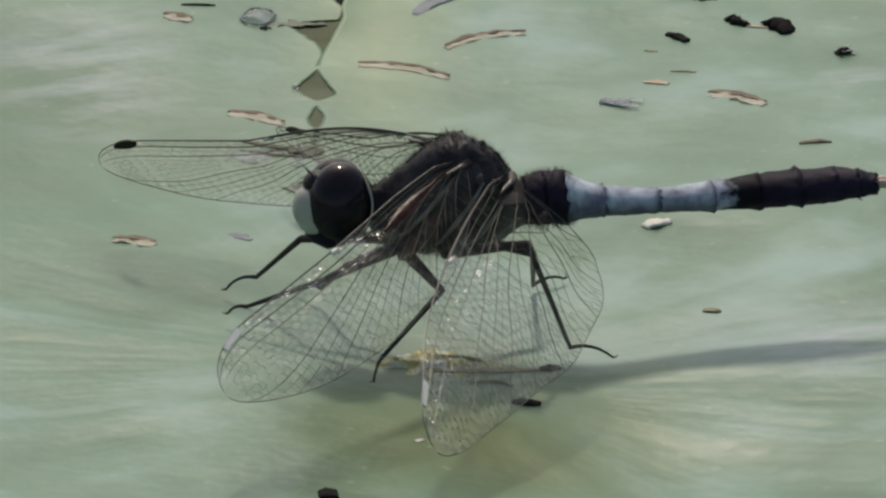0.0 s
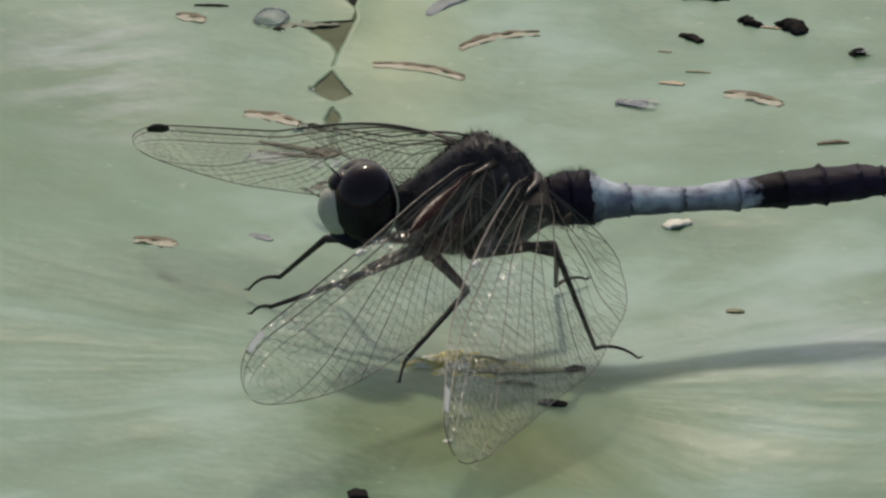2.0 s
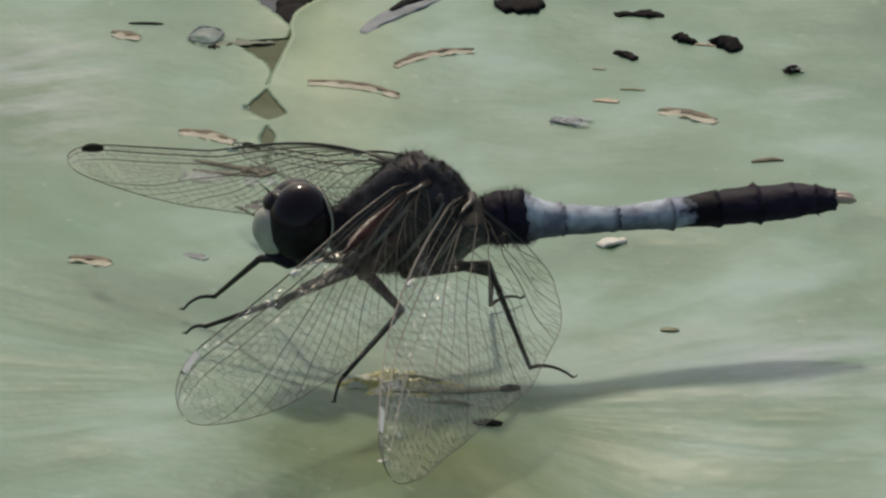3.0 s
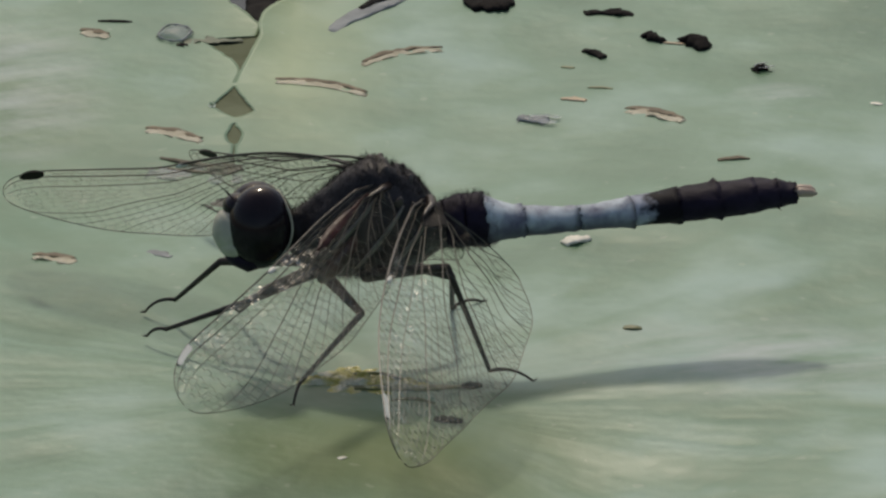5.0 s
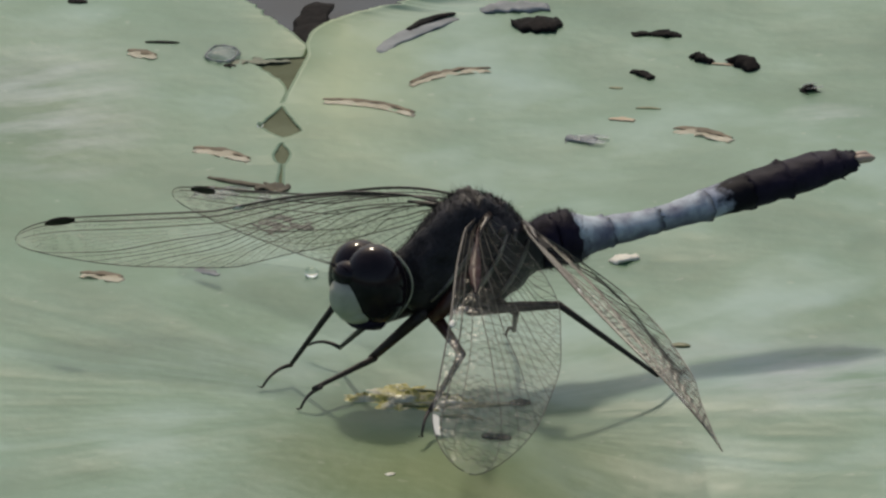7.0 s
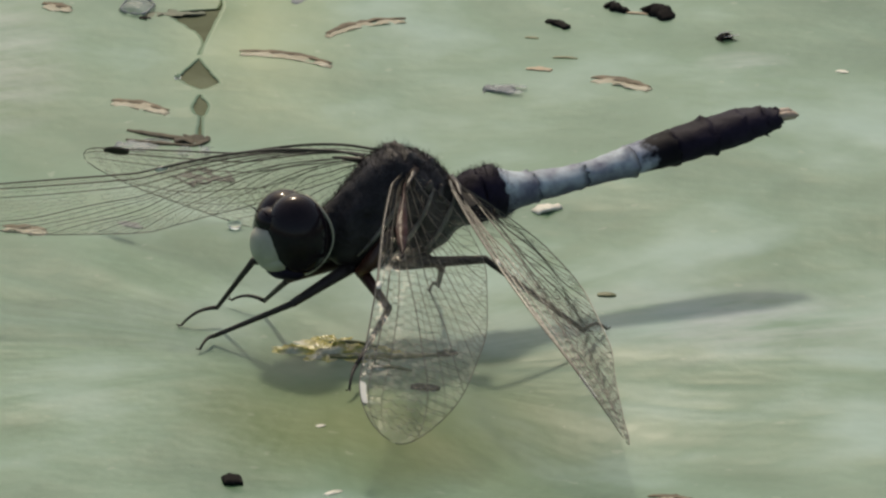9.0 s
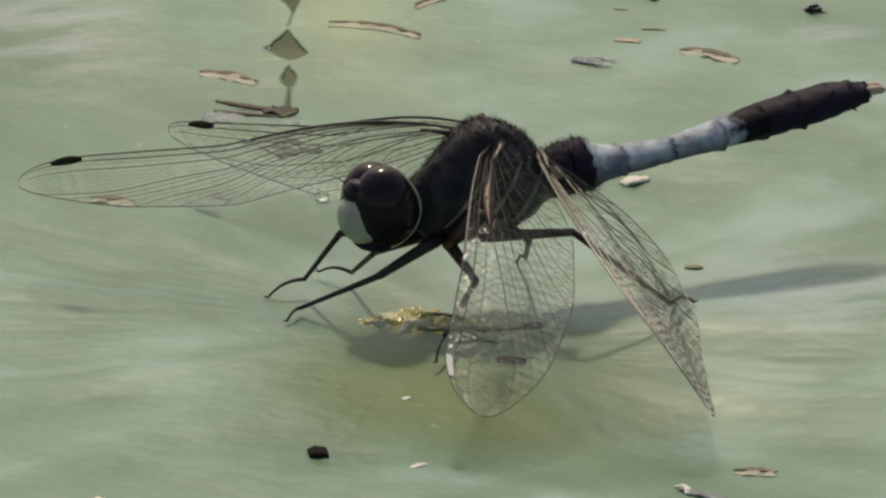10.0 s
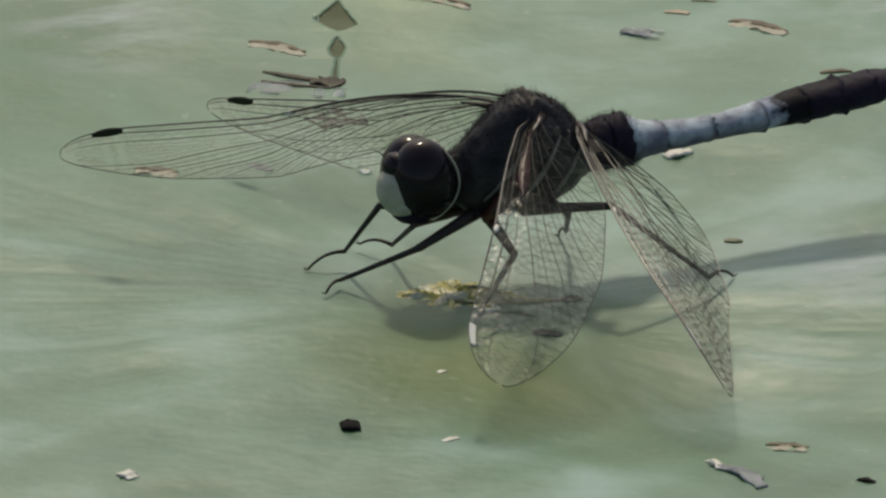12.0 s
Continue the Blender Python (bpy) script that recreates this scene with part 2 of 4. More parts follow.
BROWN = mottled("brown_scale", (0.075, 0.057, 0.032), (0.19, 0.142, 0.085), 0.7, 700, 0.6, 0.0003)
BARK = mottled("brown_bark", (0.035, 0.029, 0.018), (0.10, 0.082, 0.05), 0.75, 600, 0.7, 0.0003)
TAN = mottled("tan_scale", (0.38, 0.27, 0.17), (0.55, 0.43, 0.30), 0.6, 700)
DARK = mottled("dark_litter", (0.004, 0.0035, 0.0045), (0.02, 0.017, 0.016), 0.8, 700, 0.9, 0.0004, Specular_IOR_Level=0.08)
GREY = mottled("grey_wet_litter", (0.13, 0.145, 0.155), (0.33, 0.35, 0.36), 0.75, 500, 0.6, 0.0003)
WHITE = mottled("white_husk", (0.6, 0.57, 0.48), (0.8, 0.77, 0.68), 0.5, 700)
OLIVE = mottled("olive_scale", (0.08, 0.10, 0.03), (0.18, 0.18, 0.07), 0.5, 700)
SCALE_M = mottled("pale_scale", (0.40, 0.36, 0.25), (0.66, 0.61, 0.49), 0.55, 600, 0.5, 0.0002, Alpha=0.62)
DECAY = mottled("dark_decay", (0.025, 0.023, 0.024), (0.09, 0.085, 0.075), 0.7, 420, 0.6, 0.0003)
STAIN = mottled("grey_stain", (0.085, 0.105, 0.065), (0.15, 0.17, 0.11), 0.6, 300, 0.5, 0.0003)
MUD = mottled("olive_mud", (0.075, 0.088, 0.045), (0.145, 0.165, 0.1), 0.8, 250, 0.6, 0.0005, Specular_IOR_Level=0.2)
NAVEL_M = navel_material()
POD = mottled("glassy_pod", (0.16, 0.18, 0.20), (0.6, 0.64, 0.66), 0.3, 600, 0.8, 0.0004, Alpha=0.33)
DROP_M = Mat("water_drop", (1, 1, 1), 0.07, Transmission_Weight=1.0, IOR=1.33).m


# ---- mesh helpers (all in millimetres) ----
def part(name, bm, material, parent=None, label="", smooth=True, at=None):
    """Links a bmesh, made in millimetres, as one mesh object under its thing."""
    bmesh.ops.scale(bm, vec=(MM, MM, MM), verts=bm.verts)
    me = bpy.data.meshes.new(name)
    bm.to_mesh(me)
    bm.free()
    me.materials.append(material)
    if smooth:
        me.polygons.foreach_set("use_smooth", [True] * len(me.polygons))
    ob = new(name, me)
    ob.parent = parent
    if at is not None:
        ob.matrix_basis = at
    if label:
        tagged(ob, label)
    return ob


def mm(x, y, z, rx=0, ry=0, rz=0):
    return pose(x * MM, y * MM, z * MM, rx, ry, rz)


def loft(rings, sides=20, caps=True, bm=None, power=2.0):
    """A body round rings of (x, y centre, z centre, half width, half height)."""
    bm = bm or bmesh.new()
    rows = []
    for x, yc, zc, w, h in rings:
        row = []
        for k in range(sides):
            a = 2 * math.pi * k / sides
            c, s = math.cos(a), math.sin(a)
            row.append(bm.verts.new((x, yc + w * math.copysign(abs(c) ** (2 / power), c), zc + h * math.copysign(abs(s) ** (2 / power), s))))
        rows.append(row)
    for a, b in zip(rows, rows[1:]):
        for k in range(sides):
            bm.faces.new((a[k], a[(k + 1) % sides], b[(k + 1) % sides], b[k]))
    if caps:
        bm.faces.new(rows[0][::-1])
        bm.faces.new(rows[-1])
    bmesh.ops.recalc_face_normals(bm, faces=bm.faces)
    return bm


def smooth_rings(keys, n):
    """Rings between the key rings, eased through them."""
    keys = np.array(keys, float)
    xs = np.linspace(keys[0, 0], keys[-1, 0], n)
    out = [xs]
    for j in range(1, keys.shape[1]):
        v = np.interp(xs, keys[:, 0], keys[:, j])
        for _ in range(2):
            v[1:-1] = (v[:-2] + 2 * v[1:-1] + v[2:]) / 4
        out.append(v)
    return [tuple(r) for r in np.stack(out, 1)]


def ellipsoid(c, r, bm=None, u=24, v=14, rot=None):
    bm = bm or bmesh.new()
    m = Matrix.Translation(c) @ (rot or Matrix()) @ Matrix.Diagonal((*r, 1))
    bmesh.ops.create_uvsphere(bm, u_segments=u, v_segments=v, radius=1, matrix=m)
    return bm


def tube(bm, pts, radii, sides=8):
    """A tapered tube along points, closed at its ends."""
    pts = [Vector(p) for p in pts]
    rows = []
    for i, p in enumerate(pts):
        d = (pts[min(i + 1, len(pts) - 1)] - pts[max(i - 1, 0)]).normalized()
        a = d.orthogonal().normalized() if i == 0 else (a - d * a.dot(d)).normalized()
        b = d.cross(a)
        rows.append([bm.verts.new(p + (a * math.cos(2 * math.pi * k / sides) + b * math.sin(2 * math.pi * k / sides)) * radii[i]) for k in range(sides)])
    for r0, r1 in zip(rows, rows[1:]):
        for k in range(sides):
            bm.faces.new((r0[k], r0[(k + 1) % sides], r1[(k + 1) % sides], r1[k]))
    bm.faces.new(rows[0][::-1])
    bm.faces.new(rows[-1])
    return bm


# ---- the setting: pond and lily leaves ----
def pond():
    bm = bmesh.new()
    bmesh.ops.create_grid(bm, x_segments=4, y_segments=4, size=2000000)
    ob = part("water", bm, WATER)
    ob.location.z = -0.004
    tagged(ob, "dark still pond water under the lily leaves", "water", kind="structure")


def tent(y, lo, top, hi, w, near=1.0, far=1.0):
    """Width of a gap that opens from lo, is widest at top and closes at hi; the powers round its two flanks."""
    f = (y - lo) / (top - lo)
    g = (hi - y) / (hi - top)
    if f <= 0 or g <= 0:
        return 0.0
    return w * (f ** near if f < 1 else g ** far)


def seam(y):
    """Where the leaf's cleft runs."""
    s = np.interp(y, (-20, 17, 27, 33, 43, 60), (-2.3, -9.6, -9.6, -9.7, -8.2, -8.0))
    return float(s)


def cleft(y):
    """How far the two lobes stand back from the seam, left and right."""
    left = tent(y, 17.2, 19.5, 23.0, 0.22) + tent(y, 22.6, 24.0, 26.2, 0.5, 0.35, 0.7) + tent(y, 27.1, 29.0, 32.6, 1.4, 0.7, 1.15) + tent(y, 41.3, 40.3, 34.8, 3.4, 0.7, 1.7)
    right = tent(y, 22.6, 24.4, 25.6, 0.4, 0.35, 0.5) + tent(y, 27.1, 28.3, 32.6, 1.15, 0.5, 1.3) + tent(y, 34.3, 40.2, 42.0, 0.4)
    if y > 43.3:
        left += 0.5 * (y - 43.3) ** 0.99
        right += 0.16 * (y - 43.3) + 0.1 * (y - 43.3) ** 2
    # frayed edges
    left *= 1 + 0.22 * noise.noise((0.0, y * 1.1, 2.0)) + 0.12 * noise.noise((0.0, y * 3.1, 5.0))
    right *= 1 + 0.22 * noise.noise((3.0, y * 1.1, 2.0)) + 0.12 * noise.noise((3.0, y * 3.1, 5.0))
    return left, right


def leaf_height(x, y):
    dx, dy = x - LEAF_C[0], y - LEAF_C[1]
    r = math.hypot(dx, dy)
    a = math.atan2(dy, dx)
    ribs = sum(max(0.0, math.cos((a - a0) / 2)) ** (900) for a0 in (-2.75, -2.2, -1.65, -1.05, -0.45, 0.12, 0.62, 1.1, 2.3, 2.85))
    z = -0.4 * math.exp(-(r / 5.5) ** 2)
    z += 0.2 * ribs * min(1, max(0, r - 5) / 14) * math.exp(-r / 60)
    calm = min(1.0, max(0.15, (math.hypot(x, y + 15) - 14) / 14))      # level where the dragonfly stands
    z += calm * (0.75 * noise.noise((x * 0.05, y * 0.035, 1.7)) + 0.2 * noise.noise((x * 0.13, y * 0.09, 7.1)))
    z -= 2.0 * math.exp(-((x - 13) / 13) ** 2 - ((y + 35) / 11) ** 2)    # a shallow trough under the hind wing
    z -= 0.4 * math.exp(-((x - 6.5) / 6) ** 2 - ((y + 20) / 6.5) ** 2)    # the hollow beside the navel
    return z


def on_leaf(x, y):
    """Slides a place of the level plan along the slope of the gaze on to the uneven leaf."""
    v = y
    for _ in range(6):
        v = y - 2.6 * leaf_height(x, v)
    return x, v


def curl(y, side):
    """How high the lobes' edges curl along the cleft."""
    l, r = cleft(y)
    return 0.05 * min(1, 2 * (l if side < 0 else r)) + (0.7 * min(1, max(0, (y - 33) / 8)) if side > 0 else 0.15 * min(1, max(0, (y - 42.5) / 3)))


def lily_leaf():
    bm = bmesh.new()
    ys = np.concatenate([np.linspace(-125, -62, 20)[:-1], np.linspace(-62, 17, 170)[:-1], np.linspace(17, 56, 210)[:-1], np.linspace(56, 84, 18)])
    fan = np.concatenate([np.linspace(0, 36, 110)[:-1] ** 1.0, np.linspace(36, 118, 24)]) / 118
    R = 105
    for side in (-1, 1):
        rows = []
        for y in ys:
            l, r = cleft(y)
            x0 = seam(y) + (-l if side < 0 else r)
            reach = math.sqrt(max(0.5, R * R - (y - LEAF_C[1]) ** 2))
            # beyond the sinus the lobes round off
            x1 = LEAF_C[0] + side * reach
            if side * (x1 - x0) < 0.5:
                x1 = x0 + side * 0.5
            rows.append([bm.verts.new((x0 + (x1 - x0) * f, y, leaf_height(x0 + (x1 - x0) * f, y) + curl(y, side) * math.exp(-abs((x1 - x0) * f) / 2.2))) for f in fan])
        for a, b in zip(rows, rows[1:]):
            for k in range(len(fan) - 1):
                bm.faces.new((a[k], a[k + 1], b[k + 1], b[k])[::side])
    bmesh.ops.remove_doubles(bm, verts=bm.verts, dist=0.01)
    # a thin edge all round
    rim = bmesh.ops.extrude_edge_only(bm, edges=[e for e in bm.edges if e.is_boundary])
    for v in rim["geom"]:
        if isinstance(v, bmesh.types.BMVert):
            v.co.z -= 0.05
    ob = part("lily_leaf", bm, LEAF)
    tagged(ob, "large pale grey-green floating lily leaf with a cleft", "leaf", kind="structure")
    # the navel: crinkled tissue round the stalk's joint, thin and ragged at its rim
    for cx, cy, wx, wy, seed in ((-2.2, -18.7, 2.5, 2.2, 4.0), (-4.3, -19.0, 1.7, 0.6, 11.0), (0.4, -19.4, 2.2, 0.7, 17.0)):
        cx, cy = on_leaf(cx, cy)
        bm = bmesh.new()
        rows = []
        for i in range(1, 19):
            f = i / 18
            row = []
            for a in np.linspace(0, 2 * math.pi, 73)[:-1]:
                k = f * (1 + 0.6 * noise.noise((math.cos(a) * 1.9, math.sin(a) * 1.9, seed)) + 0.25 * noise.noise((math.cos(a) * 5, math.sin(a) * 5, seed)))
                x, y = wx * k * math.cos(a), wy * k * math.sin(a)
                fold = abs(noise.noise((x * 0.9, y * 1.9, seed))) + 0.5 * abs(noise.noise((x * 2.3, y * 4.0, seed)))
                row.append(bm.verts.new((x, y, leaf_height(cx + x, cy + y) - 0.03 + (0.03 + 0.55 * fold) * (1 - f ** 2))))
            rows.append(row)
        for p, q in zip(rows, rows[1:]):
            for k in range(72):
                bm.faces.new((p[k], p[(k + 1) % 72], q[(k + 1) % 72], q[k]))
        bm.faces.new(rows[0])
        bmesh.ops.recalc_face_normals(bm, faces=bm.faces)
        part("navel", bm, NAVEL_M, ob, "wet crinkled yellow tissue where the stalk joins", at=mm(cx, cy, 0))
    for x, y, r, l in ((-1.0, -17.4, 0.13, 3.6), (1.2, -21.0, 0.1, 2.6)):
        bm = bmesh.new()
        tube(bm, [(l * (f - 0.5), 0.5 * math.sin(f * 3.1), 0.1) for f in np.linspace(0, 1, 8)], [r * (0.3 + math.sin(3.1 * f)) for f in np.linspace(0.03, 0.97, 8)], 8)
        part("fold", bm, OLIVE, ob, "dark olive fold beside the navel", at=mm(x, y, leaf_height(x, y) - 0.02, 0, 0, -12))


def sunken_leaf():
    """A dead leaf under water, that shows in the gaps of the cleft."""
    bm = bmesh.new()
    rows = []
    for i in range(1, 9):
        r = i / 8
        rows.append([bm.verts.new((9 * r * math.cos(a), 13.6 * r * math.sin(a), leaf_height(-9.5 + 9 * r * math.cos(a), 29.2 + 13.6 * r * math.sin(a)) - 0.055 - 0.02 * r)) for a in np.linspace(0, 2 * math.pi, 41)[:-1]])
    for a, b in zip(rows, rows[1:]):
        for k in range(40):
            bm.faces.new((a[k], a[(k + 1) % 40], b[(k + 1) % 40], b[k]))
    bm.faces.new(rows[0])
    bmesh.ops.recalc_face_normals(bm, faces=bm.faces)
    rim = bmesh.ops.extrude_edge_only(bm, edges=[e for e in bm.edges if e.is_boundary])
    for v in rim["geom"]:
        if isinstance(v, bmesh.types.BMVert):
            v.co.z -= 0.4
    tagged(part("sunken_leaf", bm, MUD, at=mm(-9.5, 29.2, 0)), "olive-brown dead leaf lying under the cleft", "leaf", kind="structure")


# ---- litter on the leaf ----
def scrap(name, material, a, b, width, height, label, category, bend=0.0, rough=0.25, lift=0.0, taper=0.35, raised=0.0):
    """A curved scrap of plant matter that lies on the leaf from a to b (mm)."""
    a, b = Vector((*on_leaf(*a), 0)), Vector((*on_leaf(*b), 0))
    n = 14
    d = b - a
    side = Vector((-d.y, d.x, 0)).normalized()
    seed = a.x * 1.7 + a.y
    mid = (a + b) / 2
    base = leaf_height(mid.x, mid.y)
    bm = bmesh.new()
    rows = []
    for i in range(n):
        f = i / (n - 1)
        c = a + d * f + side * bend * 4 * f * (1 - f) - mid
        w = width * (taper + (1 - taper) * math.sin(math.pi * (0.08 + 0.84 * f)) ** 0.7) * (1 + rough * noise.noise((f * 5, seed, 0)))
        h = height * 0.5 * (0.5 + 0.5 * math.sin(math.pi * f)) * (1 + rough * noise.noise((f * 7, seed, 3)))
        z = raised + h * 0.6 + lift * 4 * f * (1 - f)
        row = []
        for k in range(8):
            t = 2 * math.pi * k / 8
            j = 1 + rough * 0.6 * noise.noise((f * 9, k * 0.8, seed))
            q = c + side * w * 0.5 * math.cos(t) * j
            q.z = leaf_height(mid.x + q.x, mid.y + q.y) - base + z + h * math.sin(t) * j
            row.append(bm.verts.new(q + noise.noise_vector(q * 1.6 + Vector((seed, 0, 0))) * min(w, 1.2) * rough * 0.32 * Vector((1, 1, 0.3)).length / 1.45))
        rows.append(row)
    for r0, r1 in zip(rows, rows[1:]):
        for k in range(8):
            bm.faces.new((r0[k], r0[(k + 1) % 8], r1[(k + 1) % 8], r1[k]))
    bm.faces.new(rows[0][::-1])
    bm.faces.new(rows[-1])
    bmesh.ops.recalc_face_normals(bm, faces=bm.faces)
    ob = part(name, bm, material, at=mm(mid.x, mid.y, base))
    return tagged(ob, label, category, "litter on the lily leaf")


def under(thing, ob, name_label=""):
    """Makes a scrap a part of its thing."""
    for tag in ("group", "category"):
        if tag in ob:
            del ob[tag]
    ob.matrix_basis = thing.matrix_basis.inverted() @ ob.matrix_basis
    ob.parent = thing
    if name_label:
        tagged(ob, name_label)


def scale(a, b, width, label, bend=0.3):
    """A shed bud scale: a thin pale blade with a curled brown rim along its far side."""
    thing = scrap("bud_scale", SCALE_M, (a[0], a[1] - 0.62), (b[0], b[1] - 0.62), width * 1.9, 0.025, label, "bud scale", bend, 0.45, taper=0.35, raised=0.035)
    under(thing, scrap("rim", BROWN, a, b, width * 1.25, 0.14, "", "", bend, 0.4), "curled brown rim")
    return thing


def dead_insect(material, a, b, width, height, label):
    """A small dead insect: body, two folded wings and a few bent legs."""
    thing = scrap("dead_fly", material, a, b, width, height, label, "insect", 0.05, 0.55)
    d = Vector((b[0] - a[0], b[1] - a[1]))
    side = Vector((-d.y, d.x)).normalized()
    a, b = Vector(a), Vector(b)
    for k in (-1, 1):
        p, q = a + d * 0.25 + side * k * width * 0.25, b + d * 0.35 + side * k * width * 0.5
        under(thing, scrap("wing", POD, p, q, width * 0.6, 0.03, "", "", 0.08 * k, 0.3, raised=height * 0.6), "grey translucent folded wing")
    for f, k in ((0.2, -1), (0.75, -1), (0.3, 1), (0.7, 1)):
        p = a + d * f
        q = p + side * k * width * 0.8 + d * (f - 0.4) * 0.6
        under(thing, scrap("leg", material, p, q, 0.1, 0.07, "", "", 0.1 * k, 0.1, lift=0.04), "thin bent leg")
    return thing


def litter():
    S = scrap
    scale((-7.2, 34.0), (-1.7, 31.6), 0.45, "long thin reddish-brown bud scale on the leaf", 0.5)
    scale((-2.0, 37.0), (2.8, 39.8), 0.45, "slender arched brown bud scale on the leaf", 0.7)
    S("grass_blade", GREY, (-4.0, 42.4), (0.7, 48.8), 1.5, 0.25, "wet bluish-grey blade of dead grass", "plant litter", 0.5)
    S("grass_blade", DARK, (-2.2, 46.2), (0.6, 49.4), 0.7, 0.25, "narrow black strip along the dead grass blade", "plant litter", 0.3, raised=0.15)
    S("dead_leaf", DARK, (4.2, 47.5), (7.0, 48.2), 2.6, 0.5, "ragged black scrap of rotten leaf", "plant litter", -0.4, 0.5)
    S("dead_leaf", GREY, (2.2, 50.4), (6.4, 50.8), 2.2, 0.4, "wet grey scrap of rotten leaf", "plant litter", 0.3, 0.5)
    S("dead_leaf", DARK, (11.4, 46.1), (14.4, 45.7), 1.2, 0.2, "flat black scrap of rotten plant", "plant litter", 0.2, 0.7)
    S("seed_husk", DARK, (15.0, 42.0), (16.2, 40.7), 0.95, 0.5, "black seed husk on the leaf", "seed husk", 0.1, 0.7)
    S("seed_husk", DARK, (17.4, 41.2), (18.6, 39.3), 1.2, 0.75, "larger black seed husk on the leaf", "seed husk", 0.3, 0.6)
    S("stalk", TAN, (16.2, 40.7), (17.5, 40.4), 0.35, 0.15, "short tan stalk between two black husks", "plant litter")
    dead_insect(DARK, (21.6, 35.5), (22.4, 36.0), 0.8, 0.4, "small black dead fly with spread legs on the leaf")
    S("seed_husk", DARK, (11.4, 39.2), (12.6, 37.8), 0.8, 0.35, "small black seed husk", "seed husk", 0.1, 0.5)
    scale((13.9, 28.9), (17.3, 26.9), 0.6, "brown bud scale with a pale underside", 0.4)
    S("bud_scale", TAN, (10.0, 30.5), (11.5, 30.1), 0.7, 0.15, "faded tan scrap of bud scale", "bud scale", 0.1)
    dead_insect(GREY, (7.4, 26.9), (9.2, 26.4), 1.0, 0.3, "grey dead midge with folded wings")
    scale((-14.9, 25.2), (-11.6, 23.2), 0.5, "tan and brown curled bud scale by the cleft", 0.3)
    S("twig", BARK, (-14.0, 19.8), (-9.8, 17.8), 0.6, 0.2, "thin brown twig beside the cleft", "plant litter", -0.3)
    S("twig", BARK, (-11.2, 17.6), (-9.4, 18.0), 1.3, 0.25, "brown rotten knot at the end of the cleft", "plant litter", 0.0, 0.6)
    S("twig", BARK, (-14.1, 18.1), (-10.1, 16.9), 0.42, 0.16, "thin dark stalk that bends round to the cleft", "plant litter", -0.25)
    S("twig", BARK, (-10.3, 16.8), (-9.2, 18.5), 0.5, 0.18, "short curled brown stalk at the cleft's end", "plant litter", -0.3)
    S("leaf_scrap", POD, (-14.8, 17.0), (-9.0, 15.9), 2.6, 0.04, "thin translucent grey film of dead plant", "plant litter", 0.2, 0.4, taper=0.5)
    pod = S("seed_pod", POD, (-14.2, 42.1), (-12.6, 41.2), 2.3, 0.6, "translucent grey empty seed pod", "seed pod", 0.3, 0.15, taper=0.65)
    x, y = on_leaf(-13.4, 41.6)
    bm = bmesh.new()
    ring = [(0.95 * math.cos(q) + 0.1 * math.sin(3 * q), 1.15 * math.sin(q), 0.25 + 0.12 * math.sin(q)) for q in np.linspace(0, 2 * math.pi, 33)]
    tube(bm, ring, [0.06 + 0.03 * math.sin(2 * k) for k in range(33)], 6)
    under(pod, part("lip", bm, GREY, at=mm(x, y, leaf_height(x, y))), "darker grey lip of the pod")
    scale((-19.1, 42.8), (-17.4, 41.9), 0.5, "small brown bud scale with a pale edge", 0.1)
    S("twig", DARK, (-18.1, 44.3), (-16.0, 44.2), 0.4, 0.12, "short thin dark stalk", "plant litter")
    S("twig", DARK, (-22.9, 51.8), (-21.7, 51.8), 0.8, 0.2, "short dark stalk near the leaf's edge", "plant litter")
    scale((-21.3, 2.9), (-18.9, 1.9), 0.65, "short brown bud scale on the leaf", 0.2)
    S("bud_scale", BROWN, (19.3, 19.4), (21.2, 19.7), 0.6, 0.18, "brown bud scale lying alone", "bud scale", 0.15)
    S("bud_scale", OLIVE, (13.5, -9.8), (14.6, -9.9), 0.6, 0.2, "small olive-brown bud scale", "bud scale")
    S("seed", DARK, (-8.6, -41.1), (-7.5, -41.0), 1.6, 0.5, "square-cut black seed on the leaf", "seed", 0, 0.15, taper=0.8)
    scale((15.9, -43.7), (18.3, -44.3), 0.6, "brown bud scale near a pale husk", 0.2)
    S("seed_husk", WHITE, (10.0, 4.6), (11.5, 5.6), 1.3, 0.4, "white broken seed husk below the abdomen", "seed husk", 0, 0.5)
    S("twig", OLIVE, (-3.0, -19.9), (4.2, -19.8), 0.9, 0.2, "olive-brown stalk scrap by the navel", "plant litter", -0.2)
    S("seed_husk", DARK, (4.0, -19.9), (5.2, -19.6), 0.8, 0.3, "dark tip of a stalk scrap", "seed husk")
    S("seed_husk", DARK, (2.4, -25.3), (4.1, -25.7), 1.0, 0.25, "dark oval husk in the hollow of the leaf", "seed husk")
    S("seed_husk", GREY, (12.8, -47.2), (15.6, -51.0), 1.3, 0.35, "grey curled husk with a white end", "seed husk", 0.5, 0.5)
    S("seed_husk", WHITE, (12.5, -46.6), (13.2, -48.0), 0.7, 0.35, "white end of a curled husk", "seed husk", 0.2, 0.5)
    S("seed_husk", DARK, (21.1, -49.6), (22.1, -50.1), 0.6, 0.25, "small dark seed husk", "seed husk")
    S("petal_crumb", WHITE, (-21.1, -48.6), (-20.3, -49.6), 1.2, 0.25, "white crumb of petal", "petal crumb", 0, 0.5)
    S("petal_crumb", WHITE, (-2.7, -43.4), (-1.8, -42.7), 0.5, 0.1, "thin white crumb of petal", "petal crumb")
